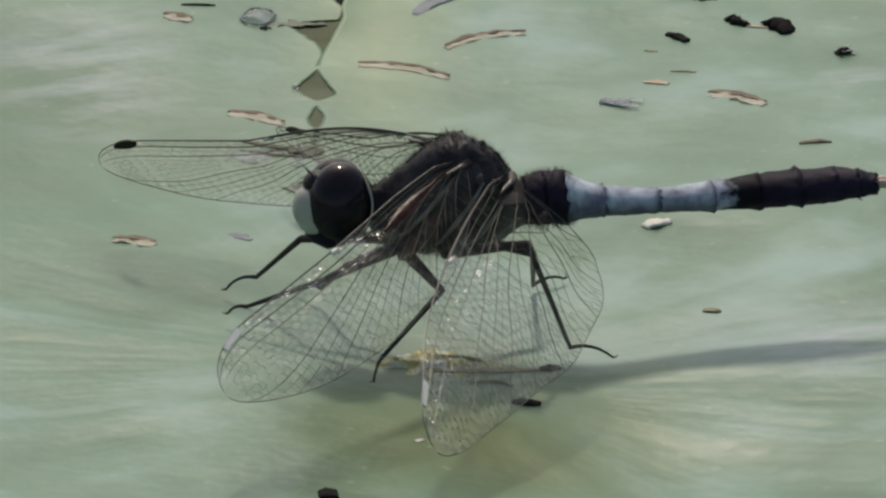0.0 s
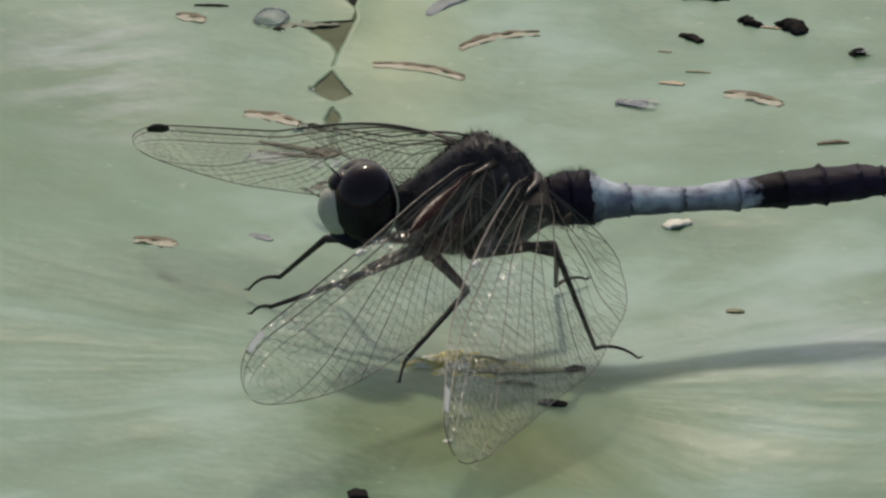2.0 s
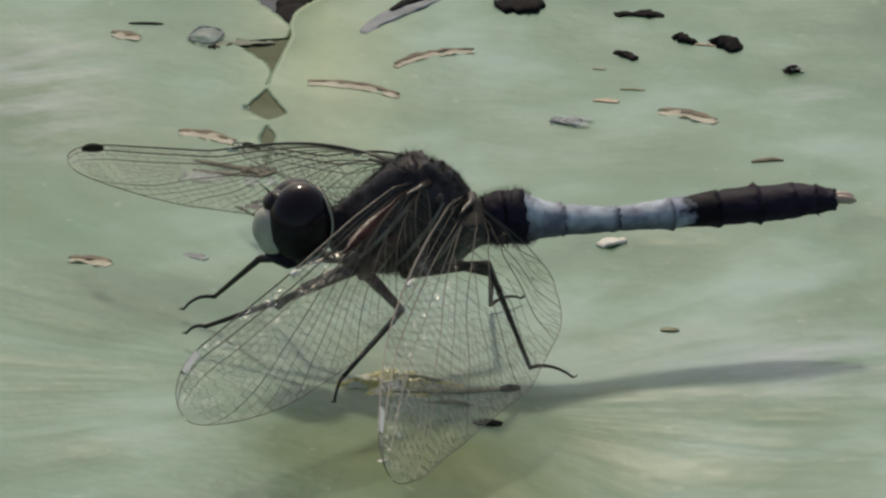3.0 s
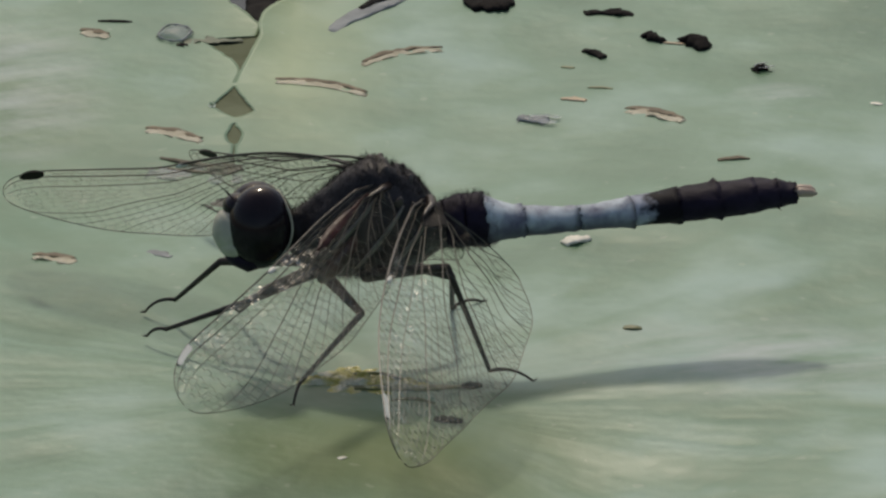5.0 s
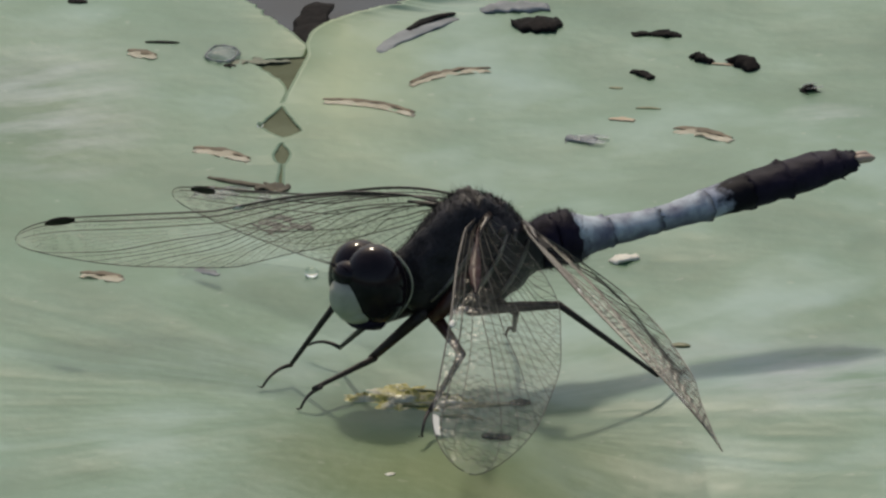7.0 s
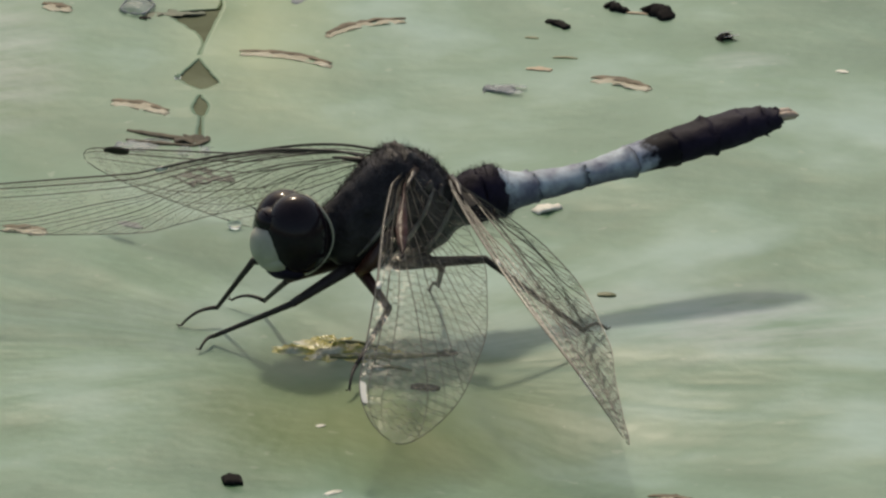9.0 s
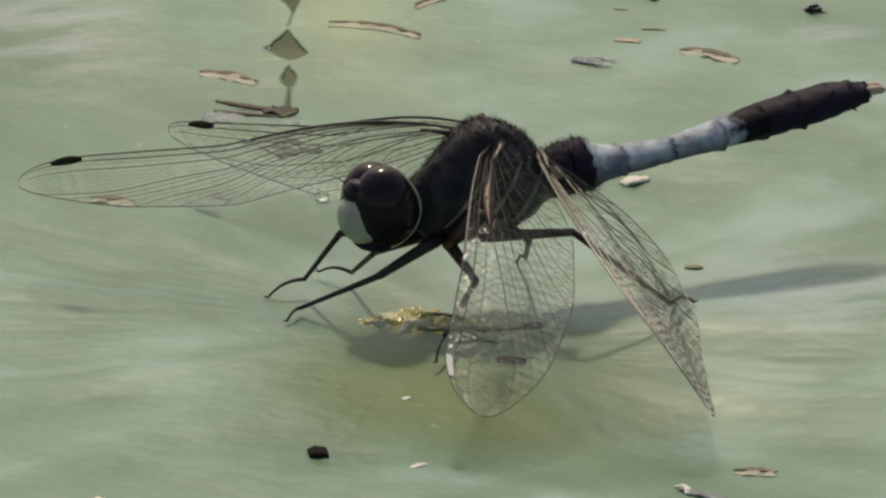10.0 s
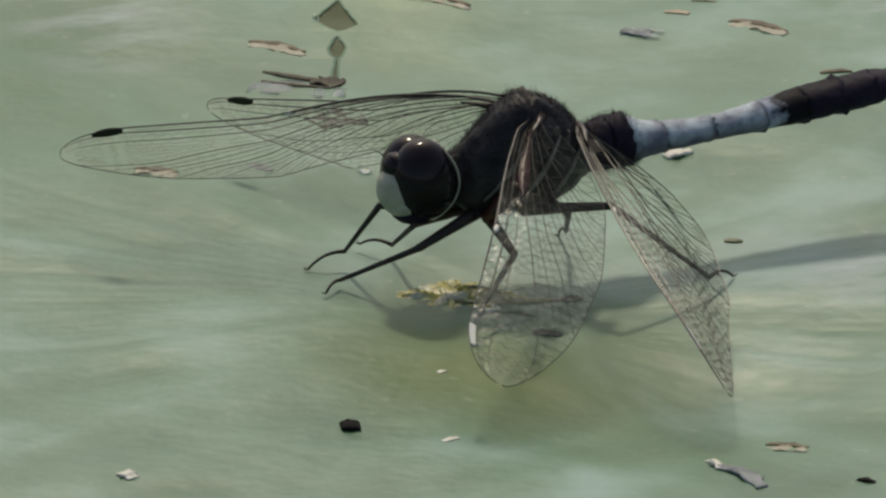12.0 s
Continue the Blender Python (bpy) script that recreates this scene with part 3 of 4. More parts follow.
    S("petal_crumb", WHITE, (-3.1, -32.0), (-2.65, -31.65), 0.4, 0.08, "tiny white crumb of petal", "petal crumb")
    # scrap added in the gap, the sky's reflection put into its bluish-grey colour
    S("dead_leaf", GREY, (-15.0, 56.5), (-11.2, 50.0), 3.6, 0.4, "wet leaf between the lobes, bluish-grey sky reflection put into its colour", "plant litter", 0.3, 0.3, taper=0.6).location.z -= 0.003
    # black strip added where the gap beside the lobe shows dark water
    S("dead_leaf", DARK, (-8.4, 44.9), (-7.4, 53.5), 2.3, 0.2, "black strip added for the dark water along the lobe's edge", "plant litter", 0.2, 0.3, taper=0.3).location.z -= 0.0006
    S("leaf_scrap", DECAY, (-10.8, 10.4), (-7.8, 12.0), 3.0, 0.03, "thin grey-brown decayed scrap stuck to the leaf", "plant litter", 0.2, 0.6, taper=0.6)
    S("leaf_scrap", GREY, (-14.6, 3.3), (-13.2, 2.3), 0.8, 0.1, "small grey scrap on the leaf", "plant litter", 0.1, 0.5)
    S("leaf_scrap", STAIN, (-12.9, 40.5), (-9.2, 40.9), 1.0, 0.08, "grey-brown shreds of rotten leaf along the cleft", "plant litter", 0.2, 0.8, raised=0.02)
    S("leaf_scrap", DARK, (-13.3, 39.9), (-12.6, 40.2), 0.6, 0.1, "small black crumb of rotten leaf", "plant litter", 0.0, 0.7)
    S("stalk", OLIVE, (10.0, 36.3), (10.8, 36.1), 0.35, 0.1, "tiny olive crumb of stalk", "plant litter")
    S("stalk", OLIVE, (11.6, 32.5), (13.1, 32.3), 0.35, 0.1, "thin olive crumb of stalk", "plant litter", 0.1)
    S("petal_crumb", WHITE, (28.6, 29.8), (29.3, 29.5), 0.5, 0.1, "tiny white crumb of petal", "petal crumb")
    # beads of water by the head and at the cleft
    bm = ellipsoid((0, 0, 0.1), (0.22, 0.24, 0.18))
    tagged(part("water_drop", bm, DROP_M, at=mm(-11.0, 28.9, leaf_height(-11.0, 28.9) + 0.05)), "tiny glinting bead of water at the cleft's edge", "water drop")
    bm = ellipsoid((0, 0, 0.15), (0.4, 0.42, 0.32))
    tagged(part("water_drop", bm, DROP_M, at=mm(-7.7, 2.1, leaf_height(-7.7, 2.1) + 0.1)), "clear round bead of water on the leaf", "water drop")


# ---- the dragonfly ----
FORE, HIND = "fore", "hind"
WING_LEN = {FORE: 26.3, HIND: 27.2}
NODUS = {FORE: 12.2, HIND: 10.8}


def eased(x, xs, ys):
    """Piecewise curve through a few points, with rounded joints."""
    return float(np.mean([np.interp(x + d, xs, ys) for d in (-0.05, -0.03, -0.015, 0, 0.015, 0.03, 0.05)])) if x > 0.1 else float(np.interp(x, xs, ys))


def chord(kind, s):
    """Leading and trailing edge of the wing at s mm from its root: broad, and rounded off at the tip."""
    f = min(1.0, s / WING_LEN[kind])
    if kind == FORE:
        tr, f0 = eased(f, (0, 0.04, 0.12, 0.3, 0.55, 0.78, 1), (0.8, 1.8, 3.5, 5.8, 6.75, 6.2, 5.0)), 0.7
    else:
        tr, f0 = eased(f, (0, 0.03, 0.08, 0.2, 0.46, 0.72, 1), (1.0, 4.6, 6.9, 9.0, 9.4, 6.8, 2.9)), 0.88
    le = eased(f, (0, 0.06, 0.2, 0.48, 0.8, 1), (0.0, -0.55, -0.55, -0.1, 0.1, 0.25))
    if f > f0:
        u = (f - f0) / (1 - f0)
        bend = 1 - math.sqrt(max(0.0, 1 - u ** 2.4))
        front = 1 - math.sqrt(max(0.0, 1 - max(0.0, (u - 0.35) / 0.65) ** 2.2))
        tip = 3.0 if kind == FORE else 1.6
        le, tr = le + (tip - le) * front, tr + (tip - tr) * bend
    return le, tr


def wing_z(s, g):
    """Pleats across the wing, deepest near the root, and a slight camber."""
    return 0.16 * math.cos(g * 19) * max(0.25, 1 - s / 24) + 0.5 * g * (1 - g) - 0.0006 * s * s


def wing_point(kind, s, g):
    le, tr = chord(kind, s)
    return Vector((s, le + (tr - le) * g, wing_z(s, g)))


def vein_strip(bm, pts, width, end=None):
    """A thin three-sided vein along the points."""
    up = Vector((0, 0, 1))
    rows = []
    start, n = width, len(pts) - 1
    for i, p in enumerate(pts):
        width = start if end is None else start + (end - start) * (i / n) ** 1.5
        d = (pts[min(i + 1, len(pts) - 1)] - pts[max(i - 1, 0)]).normalized()
        side = d.cross(up).normalized()
        rows.append([bm.verts.new(p + side * width), bm.verts.new(p - side * width), bm.verts.new(p + up * width * 1.3), bm.verts.new(p - up * width * 1.3)])
    for a, b in zip(rows, rows[1:]):
        for i, j in ((0, 2), (2, 1), (1, 3), (3, 0)):
            bm.faces.new((a[i], a[j], b[j], b[i]))


def wing(kind, parent, painted_glint, twist=0.0, mesh_width=0.009, bow=0.0, sweep=0.0):
    rng = random.Random(7 if kind == FORE else 9)
    L = WING_LEN[kind]

    def put(name, bm, *rest, **more):
        """Bows and twists the finished piece along the wing and links it."""
        for v in bm.verts:
            turn = radians(twist) * (v.co.x / L) ** 2
            v.co.y -= sweep * math.sin(math.pi * min(1.0, max(0.0, v.co.x / L)) ** 1.25)
            v.co.z -= bow * math.sin(math.pi * min(1.0, max(0.0, v.co.x / (0.52 * L))))
            y, z = v.co.y, v.co.z
            v.co.y, v.co.z = y * math.cos(turn) - z * math.sin(turn), y * math.sin(turn) + z * math.cos(turn)
        return part(name, bm, *rest, **more)

    bm = bmesh.new()
    ss = L * np.sin(np.linspace(0, 1, 70) * math.pi / 2)
    gs = np.linspace(0, 1, 22)
    rows = [[bm.verts.new(wing_point(kind, s, g)) for g in gs] for s in ss]
    for a, b in zip(rows, rows[1:]):
        for k in range(len(gs) - 1):
            bm.faces.new((a[k], a[k + 1], b[k + 1], b[k]))
    sheet = put(kind + "wing", bm, MEMBRANE, parent, "clear %s wing with a net of dark veins" % kind)
    # long veins: two rails along the front, a fan that sweeps to the hind edge, and half-length veins between
    bm = bmesh.new()
    low = 0.06 if kind == HIND else 0.2
    veins = [(0.2, L * 0.9995, lambda s: 0.0, 0.06, 0.018), (0.4, NODUS[kind], lambda s: 0.055, 0.026, 0.02),
             (0.4, L * 0.985, lambda s: 0.15 - 0.045 * min(1, s / 6), 0.05, 0.014), (L * 0.14, L * 0.98, lambda s: 0.13 + 0.16 * (s / L), 0.03, 0.01)]
    fan = []
    for k in range(9):
        g0, s1 = 0.17 + 0.055 * k, L * (0.975 - (0.975 - low) * (k / 8) ** 0.92)
        fan.append((0.3, s1, lambda s, g0=g0, s1=s1: g0 + (1 - g0) * max(0.0, (s - 0.3) / (s1 - 0.3)) ** 2.3))
    # every second one forks off its neighbour a little way out
    for k in range(1, 9, 2):
        (_, b0, trunk), (_, b1, own) = fan[k - 1], fan[k]
        at = min(0.2 * L, b1 * 0.4)
        fan[k] = (at, b1, lambda s, trunk=trunk, own=own, at=at: trunk(s) + (own(s) - trunk(s)) * min(1.0, max(0.0, s - at) / (0.1 * L)) ** 0.7)
    stout = 0.8 if painted_glint else 0.7
    for k, (a, b, g) in enumerate(fan):
        veins.append((a, b, g, (0.046 if k % 2 == 0 else 0.03) * stout, 0.011))
    for (a0, b0, g0), (a1, b1, g1) in zip(fan, fan[1:]):
        b = (b0 + b1) / 2
        veins.append((b * 0.55, b, lambda s, g0=g0, g1=g1, b0=b0, b1=b1, b=b: (g0(min(s * b0 / b, b0)) + g1(min(s * b1 / b, b1))) / 2, 0.013, 0.008))
    for a, b, g, w0, w1 in veins:
        pts = [wing_point(kind, s, min(1.0, g(s))) for s in a + (b - a) * np.sin(np.linspace(0, 1, 48) * math.pi / 2)]
        vein_strip(bm, pts, w0, w1)
    vein_strip(bm, [wing_point(kind, s, 1.0) for s in 0.1 + (L * 0.9995 - 0.1) * np.sin(np.linspace(0, 1, 70) * math.pi / 2)], 0.025)
    # cross veins tie neighbours together; wide fields split into rows of small six-sided cells
    rails, bm = bm, bmesh.new()
    s, step, odd = 0.7, 0.46, 0
    while s < L * 0.965:
        step = 0.5 if s < L * 0.4 else 0.42
        le, tr = chord(kind, s)
        alive = sorted([(min(1.0, v[2](s)), v[2]) for v in veins if v[0] < s < v[1]] + [(1.0, lambda q: 1.0)], key=lambda p: p[0])
        for (ga, fa), (gb, fb) in zip(alive, alive[1:]):
            gap = (gb - ga) * (tr - le)
            if gap < 0.12 or rng.random() < (0.04 if s > L * 0.3 else 0.45):
                continue
            rows = max(1, round(gap / (0.4 if s > L * 0.33 else 0.9)))

            def node(at, j):
                at = min(L * 0.975, at)
                lo, hi = min(1.0, fa(at)), min(1.0, fb(at))
                return wing_point(kind, at, lo + (hi - lo) * min(1.0, max(0.0, j / rows)))

            for j in range(rows):
                at = s + step * 0.5 * ((j + odd) % 2) + rng.uniform(-0.06, 0.06)
                lean = rng.uniform(-0.05, 0.05)
                vein_strip(bm, [node(at - lean, j + (0.12 if j else 0)), node(at + lean, j + (0.88 if j < rows - 1 else 1))], mesh_width)
                if j:
                    up = 0.05 if (j + odd) % 2 == 0 else -0.05
                    vein_strip(bm, [node(s, j + up), node(s + step / 2, j - up), node(s + step, j + up)], mesh_width)
        s += step
        odd = 1 - odd
    # near wings' veins are lighter: the light they catch is put into the colour
    put("cross_vein_net", bm, LIT_CROSS_VEIN_M if painted_glint else VEIN_M, sheet, "fine net of cross veins", smooth=False)
    put("vein_net", rails, LIT_VEIN_M if painted_glint else VEIN_M, sheet, "brown fan of long wing veins", smooth=False)
    # the stigma, a small dark cell behind the leading edge near the tip
    bm = bmesh.new()
    s0, s1 = L * 0.843, L * 0.915
    top, bot = [], []
    for s in np.linspace(s0, s1, 14):
        e = math.sqrt(max(0.04, 1 - ((2 * s - s0 - s1) / (s1 - s0)) ** 2))
        for g in ((0.0, 0.075 * min(1.0, 0.5 + e)) if painted_glint else (0.04 - 0.06 * e, 0.04 + 0.085 * e)):
            p = wing_point(kind, s, g)
            top.append(bm.verts.new(p + Vector((0, 0, 0.07))))
            bot.append(bm.verts.new(p - Vector((0, 0, 0.07))))
    for i in range(0, len(top) - 2, 2):
        bm.faces.new((top[i], top[i + 1], top[i + 3], top[i + 2]))
        bm.faces.new((bot[i], bot[i + 2], bot[i + 3], bot[i + 1]))
        bm.faces.new((top[i], top[i + 2], bot[i + 2], bot[i]))
        bm.faces.new((top[i + 1], bot[i + 1], bot[i + 3], top[i + 3]))
    bmesh.ops.recalc_face_normals(bm, faces=bm.faces)
    # near wings: the stigma's white glint is painted into its colour
    put("stigma", bm, GLINT_M if painted_glint else STIGMA_M, sheet, "pale glossy wing stigma" if painted_glint else "black wing stigma", smooth=False)
    # the leathery root
    bm = bmesh.new()
    tube(bm, [(-0.6, 0.5, 0.0), (0.3, 0.5, 0.05), (1.2, 0.4, 0.1), (2.2, 0.3, 0.1)], (0.36, 0.24, 0.15, 0.06), 8)
    for v in bm.verts:
        v.co += noise.noise_vector(v.co * 2.0) * 0.12
    put("wing_root", bm, ROOT_M, sheet, "dark brown wing root")
    if kind == FORE and painted_glint:
        # the rusty wedge between the root's stout veins
        bm = bmesh.new()
        up, low = [], []
        for i in range(22):
            f = i / 21
            w = 0.08 + 0.26 * math.sin(math.pi * f ** 1.5) ** 1.2
            for k in range(5):
                q = wing_point(kind, 1.4 + 7.2 * f, 0.0) + Vector((0, 0.75 + 0.55 * f + w * (k - 2) / 2, 0.08 + 0.1 * math.sin(math.pi * k / 4)))
                q += noise.noise_vector(q * 2.2) * 0.06
                up.append(bm.verts.new(q))
                low.append(bm.verts.new(q - Vector((0, 0, 0.22 + 0.2 * math.sin(math.pi * k / 4)))))
        for i in range(21):
            for k in range(4):
                j = i * 5 + k
                bm.faces.new((up[j], up[j + 1], up[j + 6], up[j + 5]))
                bm.faces.new((low[j], low[j + 5], low[j + 6], low[j + 1]))
        bmesh.ops.recalc_face_normals(bm, faces=bm.faces)
        put("basal_wedge", bm, RUST_M, sheet, "glossy dark red-brown wedge at the wing's base")
    # the pale toothed front rail as far as the nodus, and the nodus itself
    bm = bmesh.new()
    n = 40
    ps = [wing_point(kind, s, 0.0) + Vector((0, 0.04, 0.03)) for s in np.linspace(0.6, NODUS[kind], n)]
    tube(bm, ps, [0.055 + 0.02 * (k % 3 == 0) for k in range(n)], 6)
    put("costa", bm, COSTA_M, sheet, "pale tan toothed front rail of the wing")
    # the nodus stands out white: its glint is put into the colour
    p = wing_point(kind, NODUS[kind], 0.02)
    bm = ellipsoid(p, (0.42, 0.17, 0.14), u=12, v=8)
    put("nodus", bm, GLINT_M, sheet, "pale knot on the wing's front edge")
    if kind == HIND:
        bm = bmesh.new()
        up, low = [], []
        for i in range(9):
            for k in range(7):
                s, g = 0.3 + 2.4 * i / 8 * (1 - 0.5 * k / 6), 0.12 + 0.26 * k / 6
                q = wing_point(kind, s, g)
                up.append(bm.verts.new(q + Vector((0, 0, 0.03))))
                low.append(bm.verts.new(q - Vector((0, 0, 0.03))))
        for i in range(8):
            for k in range(6):
                j = i * 7 + k
                bm.faces.new((up[j], up[j + 1], up[j + 8], up[j + 7]))
                bm.faces.new((low[j], low[j + 7], low[j + 8], low[j + 1]))
        put("wing_patch", bm, STIGMA_M, sheet, "black patch at the hind wing's base")
    return sheet


def hairs(rings, count, length, seed, keep, bm):
    """Short stiff hairs that stand off a lofted body."""
    rng = random.Random(seed)
    xs = [r[0] for r in rings]
    for _ in range(count):
        x = rng.uniform(xs[0], xs[-1])
        _, yc, zc, w, h = [float(np.interp(x, xs, [r[k] for r in rings])) for k in range(5)]
        a = rng.uniform(0, 2 * math.pi)
        n = Vector((0, math.cos(a) / max(w, 0.1), math.sin(a) / max(h, 0.1))).normalized()
        p = Vector((x, yc + w * math.cos(a), zc + h * math.sin(a)))
        if not keep(p):
            continue
        d = (n + Vector((rng.uniform(-0.5, 0.5), rng.uniform(-0.4, 0.4), rng.uniform(-0.4, 0.4)))).normalized()
        ln = length * rng.uniform(0.5, 1.2)
        q = d.orthogonal().normalized() * 0.011
        r = d.cross(q)
        b = [bm.verts.new(p - d * 0.1 + v) for v in (q, -0.5 * q + 0.87 * r, -0.5 * q - 0.87 * r)]
        t = bm.verts.new(p + d * ln)
        for i in range(3):
            bm.faces.new((b[i], b[(i + 1) % 3], t))


THORAX = [(-5.9, 0, -0.1, 0.8, 0.9), (-5.1, 0, -0.85, 1.45, 1.85), (-3.7, 0, -0.5, 2.05, 2.6), (-2.4, 0, 0.0, 2.4, 3.25), (-1.3, 0, 0.2, 2.5, 3.65),
          (-0.4, 0, 0.2, 2.5, 3.6), (0.5, 0, 0.1, 2.35, 3.2), (1.2, 0, 0.05, 2.15, 2.9), (1.9, 0, -0.05, 1.9, 2.55), (2.5, 0, -0.4, 1.6, 1.85), (2.9, 0, -0.55, 1.4, 1.5), (3.5, 0, -0.5, 1.3, 1.35)]
PIVOT = (3.7, 0.0, -0.4)            # where the abdomen hinges, in the body's space
NECK = (-5.9, 0.0, -0.1)
ABDOMEN = [(3.2, 0, -0.45, 1.35, 1.35), (4.2, 0, -0.4, 1.6, 1.55), (5.6, 0, -0.4, 1.6, 1.6), (6.3, 0, -0.58, 1.4, 1.28), (7.2, 0, -0.75, 1.15, 1.02), (8.1, 0, -0.88, 1.05, 0.9),
           (10.0, 0, -1.05, 0.92, 0.76), (11.4, 0, -1.15, 0.9, 0.72), (13.0, 0, -1.15, 1.0, 0.76), (14.6, 0, -1.12, 1.15, 0.86), (17.2, 0, -1.08, 1.3, 0.98),
           (19.6, 0, -1.08, 1.42, 1.02), (21.8, 0, -1.08, 1.35, 0.98), (23.2, 0, -1.12, 1.05, 0.82), (24.2, 0, -1.2, 0.7, 0.55)]
RINGS_AT = (3.3, 4.5, 5.7, 8.0, 11.35, 14.5, 17.2, 19.6, 21.8, 23.2, 24.2)


def dragonfly():
    body = new("dragonfly")
    tagged(body, "black and pale blue dragonfly with white face, perched with drooping wings", "dragonfly")
    made = {"body": body}

    # thorax with its fur, side seams and leg roots
    rings = smooth_rings(THORAX, 46)
    bm = loft(rings, 40)
    for v in bm.verts:
        rise = min(1.0, max(0.0, (v.co.z - 1.2) / 1.5)) * min(1.0, max(0.0, (v.co.x + 2.0) / 1.0))
        v.co += noise.noise_vector(v.co * 0.8) * 0.2 + noise.noise_vector(v.co * 2.1) * (0.08 + 0.22 * rise)
    th = part("thorax", bm, THORAX_M, body, "black furry thorax")
    bm = bmesh.new()
    hairs(rings, 9000, 0.36, 3, lambda p: p.z > 1.3 or p.x < -2.9 or p.z < -2.4, bm)
    hairs(rings, 2600, 0.42, 8, lambda p: p.z > 2.0 and p.x > -2.2 and abs(p.y) < 1.5, bm)
    hairs(rings, 800, 0.5, 9, lambda p: p.x > 1.6 and p.z > 0.3, bm)
    hairs(rings, 1500, 0.8, 10, lambda p: p.z > 1.5 and p.x > -4.5, bm)
    part("fur", bm, FUZZ, th, "fine dark fur", smooth=False)
    for sgn in (-1, 1):
        for x0, z0, x1, z1 in ((-1.0, 2.2, -4.3, -1.7), (0.6, 1.6, -2.2, -2.2), (2.2, 0.8, 0.0, -2.2)):
            bm = bmesh.new()
            pts = []
            for f in np.linspace(0, 1, 9):
                x, z = x0 + (x1 - x0) * f, z0 + (z1 - z0) * f
                w, h, zc = [float(np.interp(x, [r[0] for r in THORAX], [r[k] for r in THORAX])) for k in (3, 4, 2)]
                pts.append((x, sgn * (w * math.sqrt(max(0.05, 1 - ((z - zc) / h) ** 2)) + 0.14), z))
            tube(bm, pts, [0.05 + 0.1 * math.sin(math.pi * f) for f in np.linspace(0.1, 0.9, 9)], 6)
            part("suture", bm, SUTURE_M, th, "grey seam on the side of the thorax")

    for sgn in (-1, 1):
        bm = bmesh.new()
        tube(bm, [(-2.1, sgn * 2.2, 0.1), (-2.7, sgn * 2.35, -0.9), (-3.5, sgn * 2.2, -2.0), (-4.1, sgn * 1.5, -2.9)], (0.22, 0.42, 0.5, 0.4), 12)
        for v in bm.verts:
            v.co += noise.noise_vector(v.co * 2.0) * 0.1
        part("coxa", bm, RUST_LEG_M, th, "rusty red-brown root of the middle leg")
        for k, (x, y, z, r) in enumerate(((-0.6, 2.15, 2.2, 0.34), (0.35, 2.15, 1.7, 0.38), (1.1, 2.0, 1.3, 0.34), (2.0, 1.6, 1.2, 0.3), (-0.2, 1.0, 3.25, 0.36), (1.2, 0.8, 2.65, 0.34))):
            bm = ellipsoid((x, sgn * y, z), (r * 0.6, r * 0.4, r * 1.3), u=12, v=8)
            for v in bm.verts:
                v.co += noise.noise_vector(v.co * 1.8 + Vector((k, sgn, 0))) * 0.22
            part("hinge_plate", bm, HINGE_M, th, "grey-brown plate at the wing hinge")

    # head
    head = part("head", ellipsoid((-1.6, 0, -0.4), (1.35, 1.9, 2.0)), BLACK, body, "black head with huge eyes", at=mm(*NECK))
    made["head"] = head
    for sgn in (-1, 1):
        tilt = Matrix.Rotation(radians(-6 * sgn), 4, "X") @ Matrix.Rotation(radians(-8), 4, "Y")
        part("eye", ellipsoid((-1.75, sgn * 0.6, -0.15), (2.0, 1.9, 2.5), u=36, v=24, rot=tilt), EYE_M, head, "glossy black compound eye")
        bm = bmesh.new()
        tube(bm, [(-3.5, sgn * 0.5, 1.1), (-3.9, sgn * 0.65, 1.5), (-4.5, sgn * 0.85, 1.85)], (0.06, 0.035, 0.012), 6)
        part("antenna", bm, BLACK, head, "short bristle-like antenna")
        bm = bmesh.new()
        arc = [(-0.12 - 1.1 * math.sin(q) ** 2, sgn * (0.35 + 1.7 * math.cos(q)), -0.2 + 2.35 * math.sin(q)) for q in np.linspace(-1.35, 1.35, 19)]
        tube(bm, arc, [0.05 + 0.09 * (k / 18) ** 3 for k in range(19)], 8)
        part("eye_rim", bm, RIM_M, head, "pale rim behind the eye")
    bm = ellipsoid((-2.5, 0, -0.7), (1.9, 1.5, 1.55), u=28, v=18)
    for v in bm.verts:
        v.co.x -= 0.18 * math.exp(-((v.co.z - 0.25) / 0.5) ** 2) * (v.co.x < -3.2)
    part("face", bm, FACE_M, head, "ivory-white face")
    part("labrum", ellipsoid((-2.65, 0, -1.5), (1.3, 1.4, 0.85)), FACE_M, head, "white upper lip")
    part("brow", ellipsoid((-3.05, 0, 0.75), (1.0, 1.15, 0.85)), EYE_M, head, "black bulge of the brow")
    bm = loft([(-3.3, 0, -2.15, 0.5, 0.25), (-2.9, 0, -2.2, 1.2, 0.5), (-2.0, 0, -2.25, 1.55, 0.7), (-1.2, 0, -2.0, 1.2, 0.6)], 16)
    part("jaw", bm, BLACK, head, "black jaws and lower lip")
    bm = bmesh.new()
    tube(bm, [(-0.9, 0, -0.2), (0.1, 0, -0.1), (0.8, 0, -0.2)], (0.7, 0.55, 0.9), 12)
    part("neck", bm, BLACK, head)

    # abdomen: ten rings and the tail's pale appendages, hinged behind the thorax
    px, _, pz = PIVOT
    keys = [(x - px, y, z - pz, w, h) for x, y, z, w, h in ABDOMEN]
    xs = [k[0] for k in keys]
    abd = None
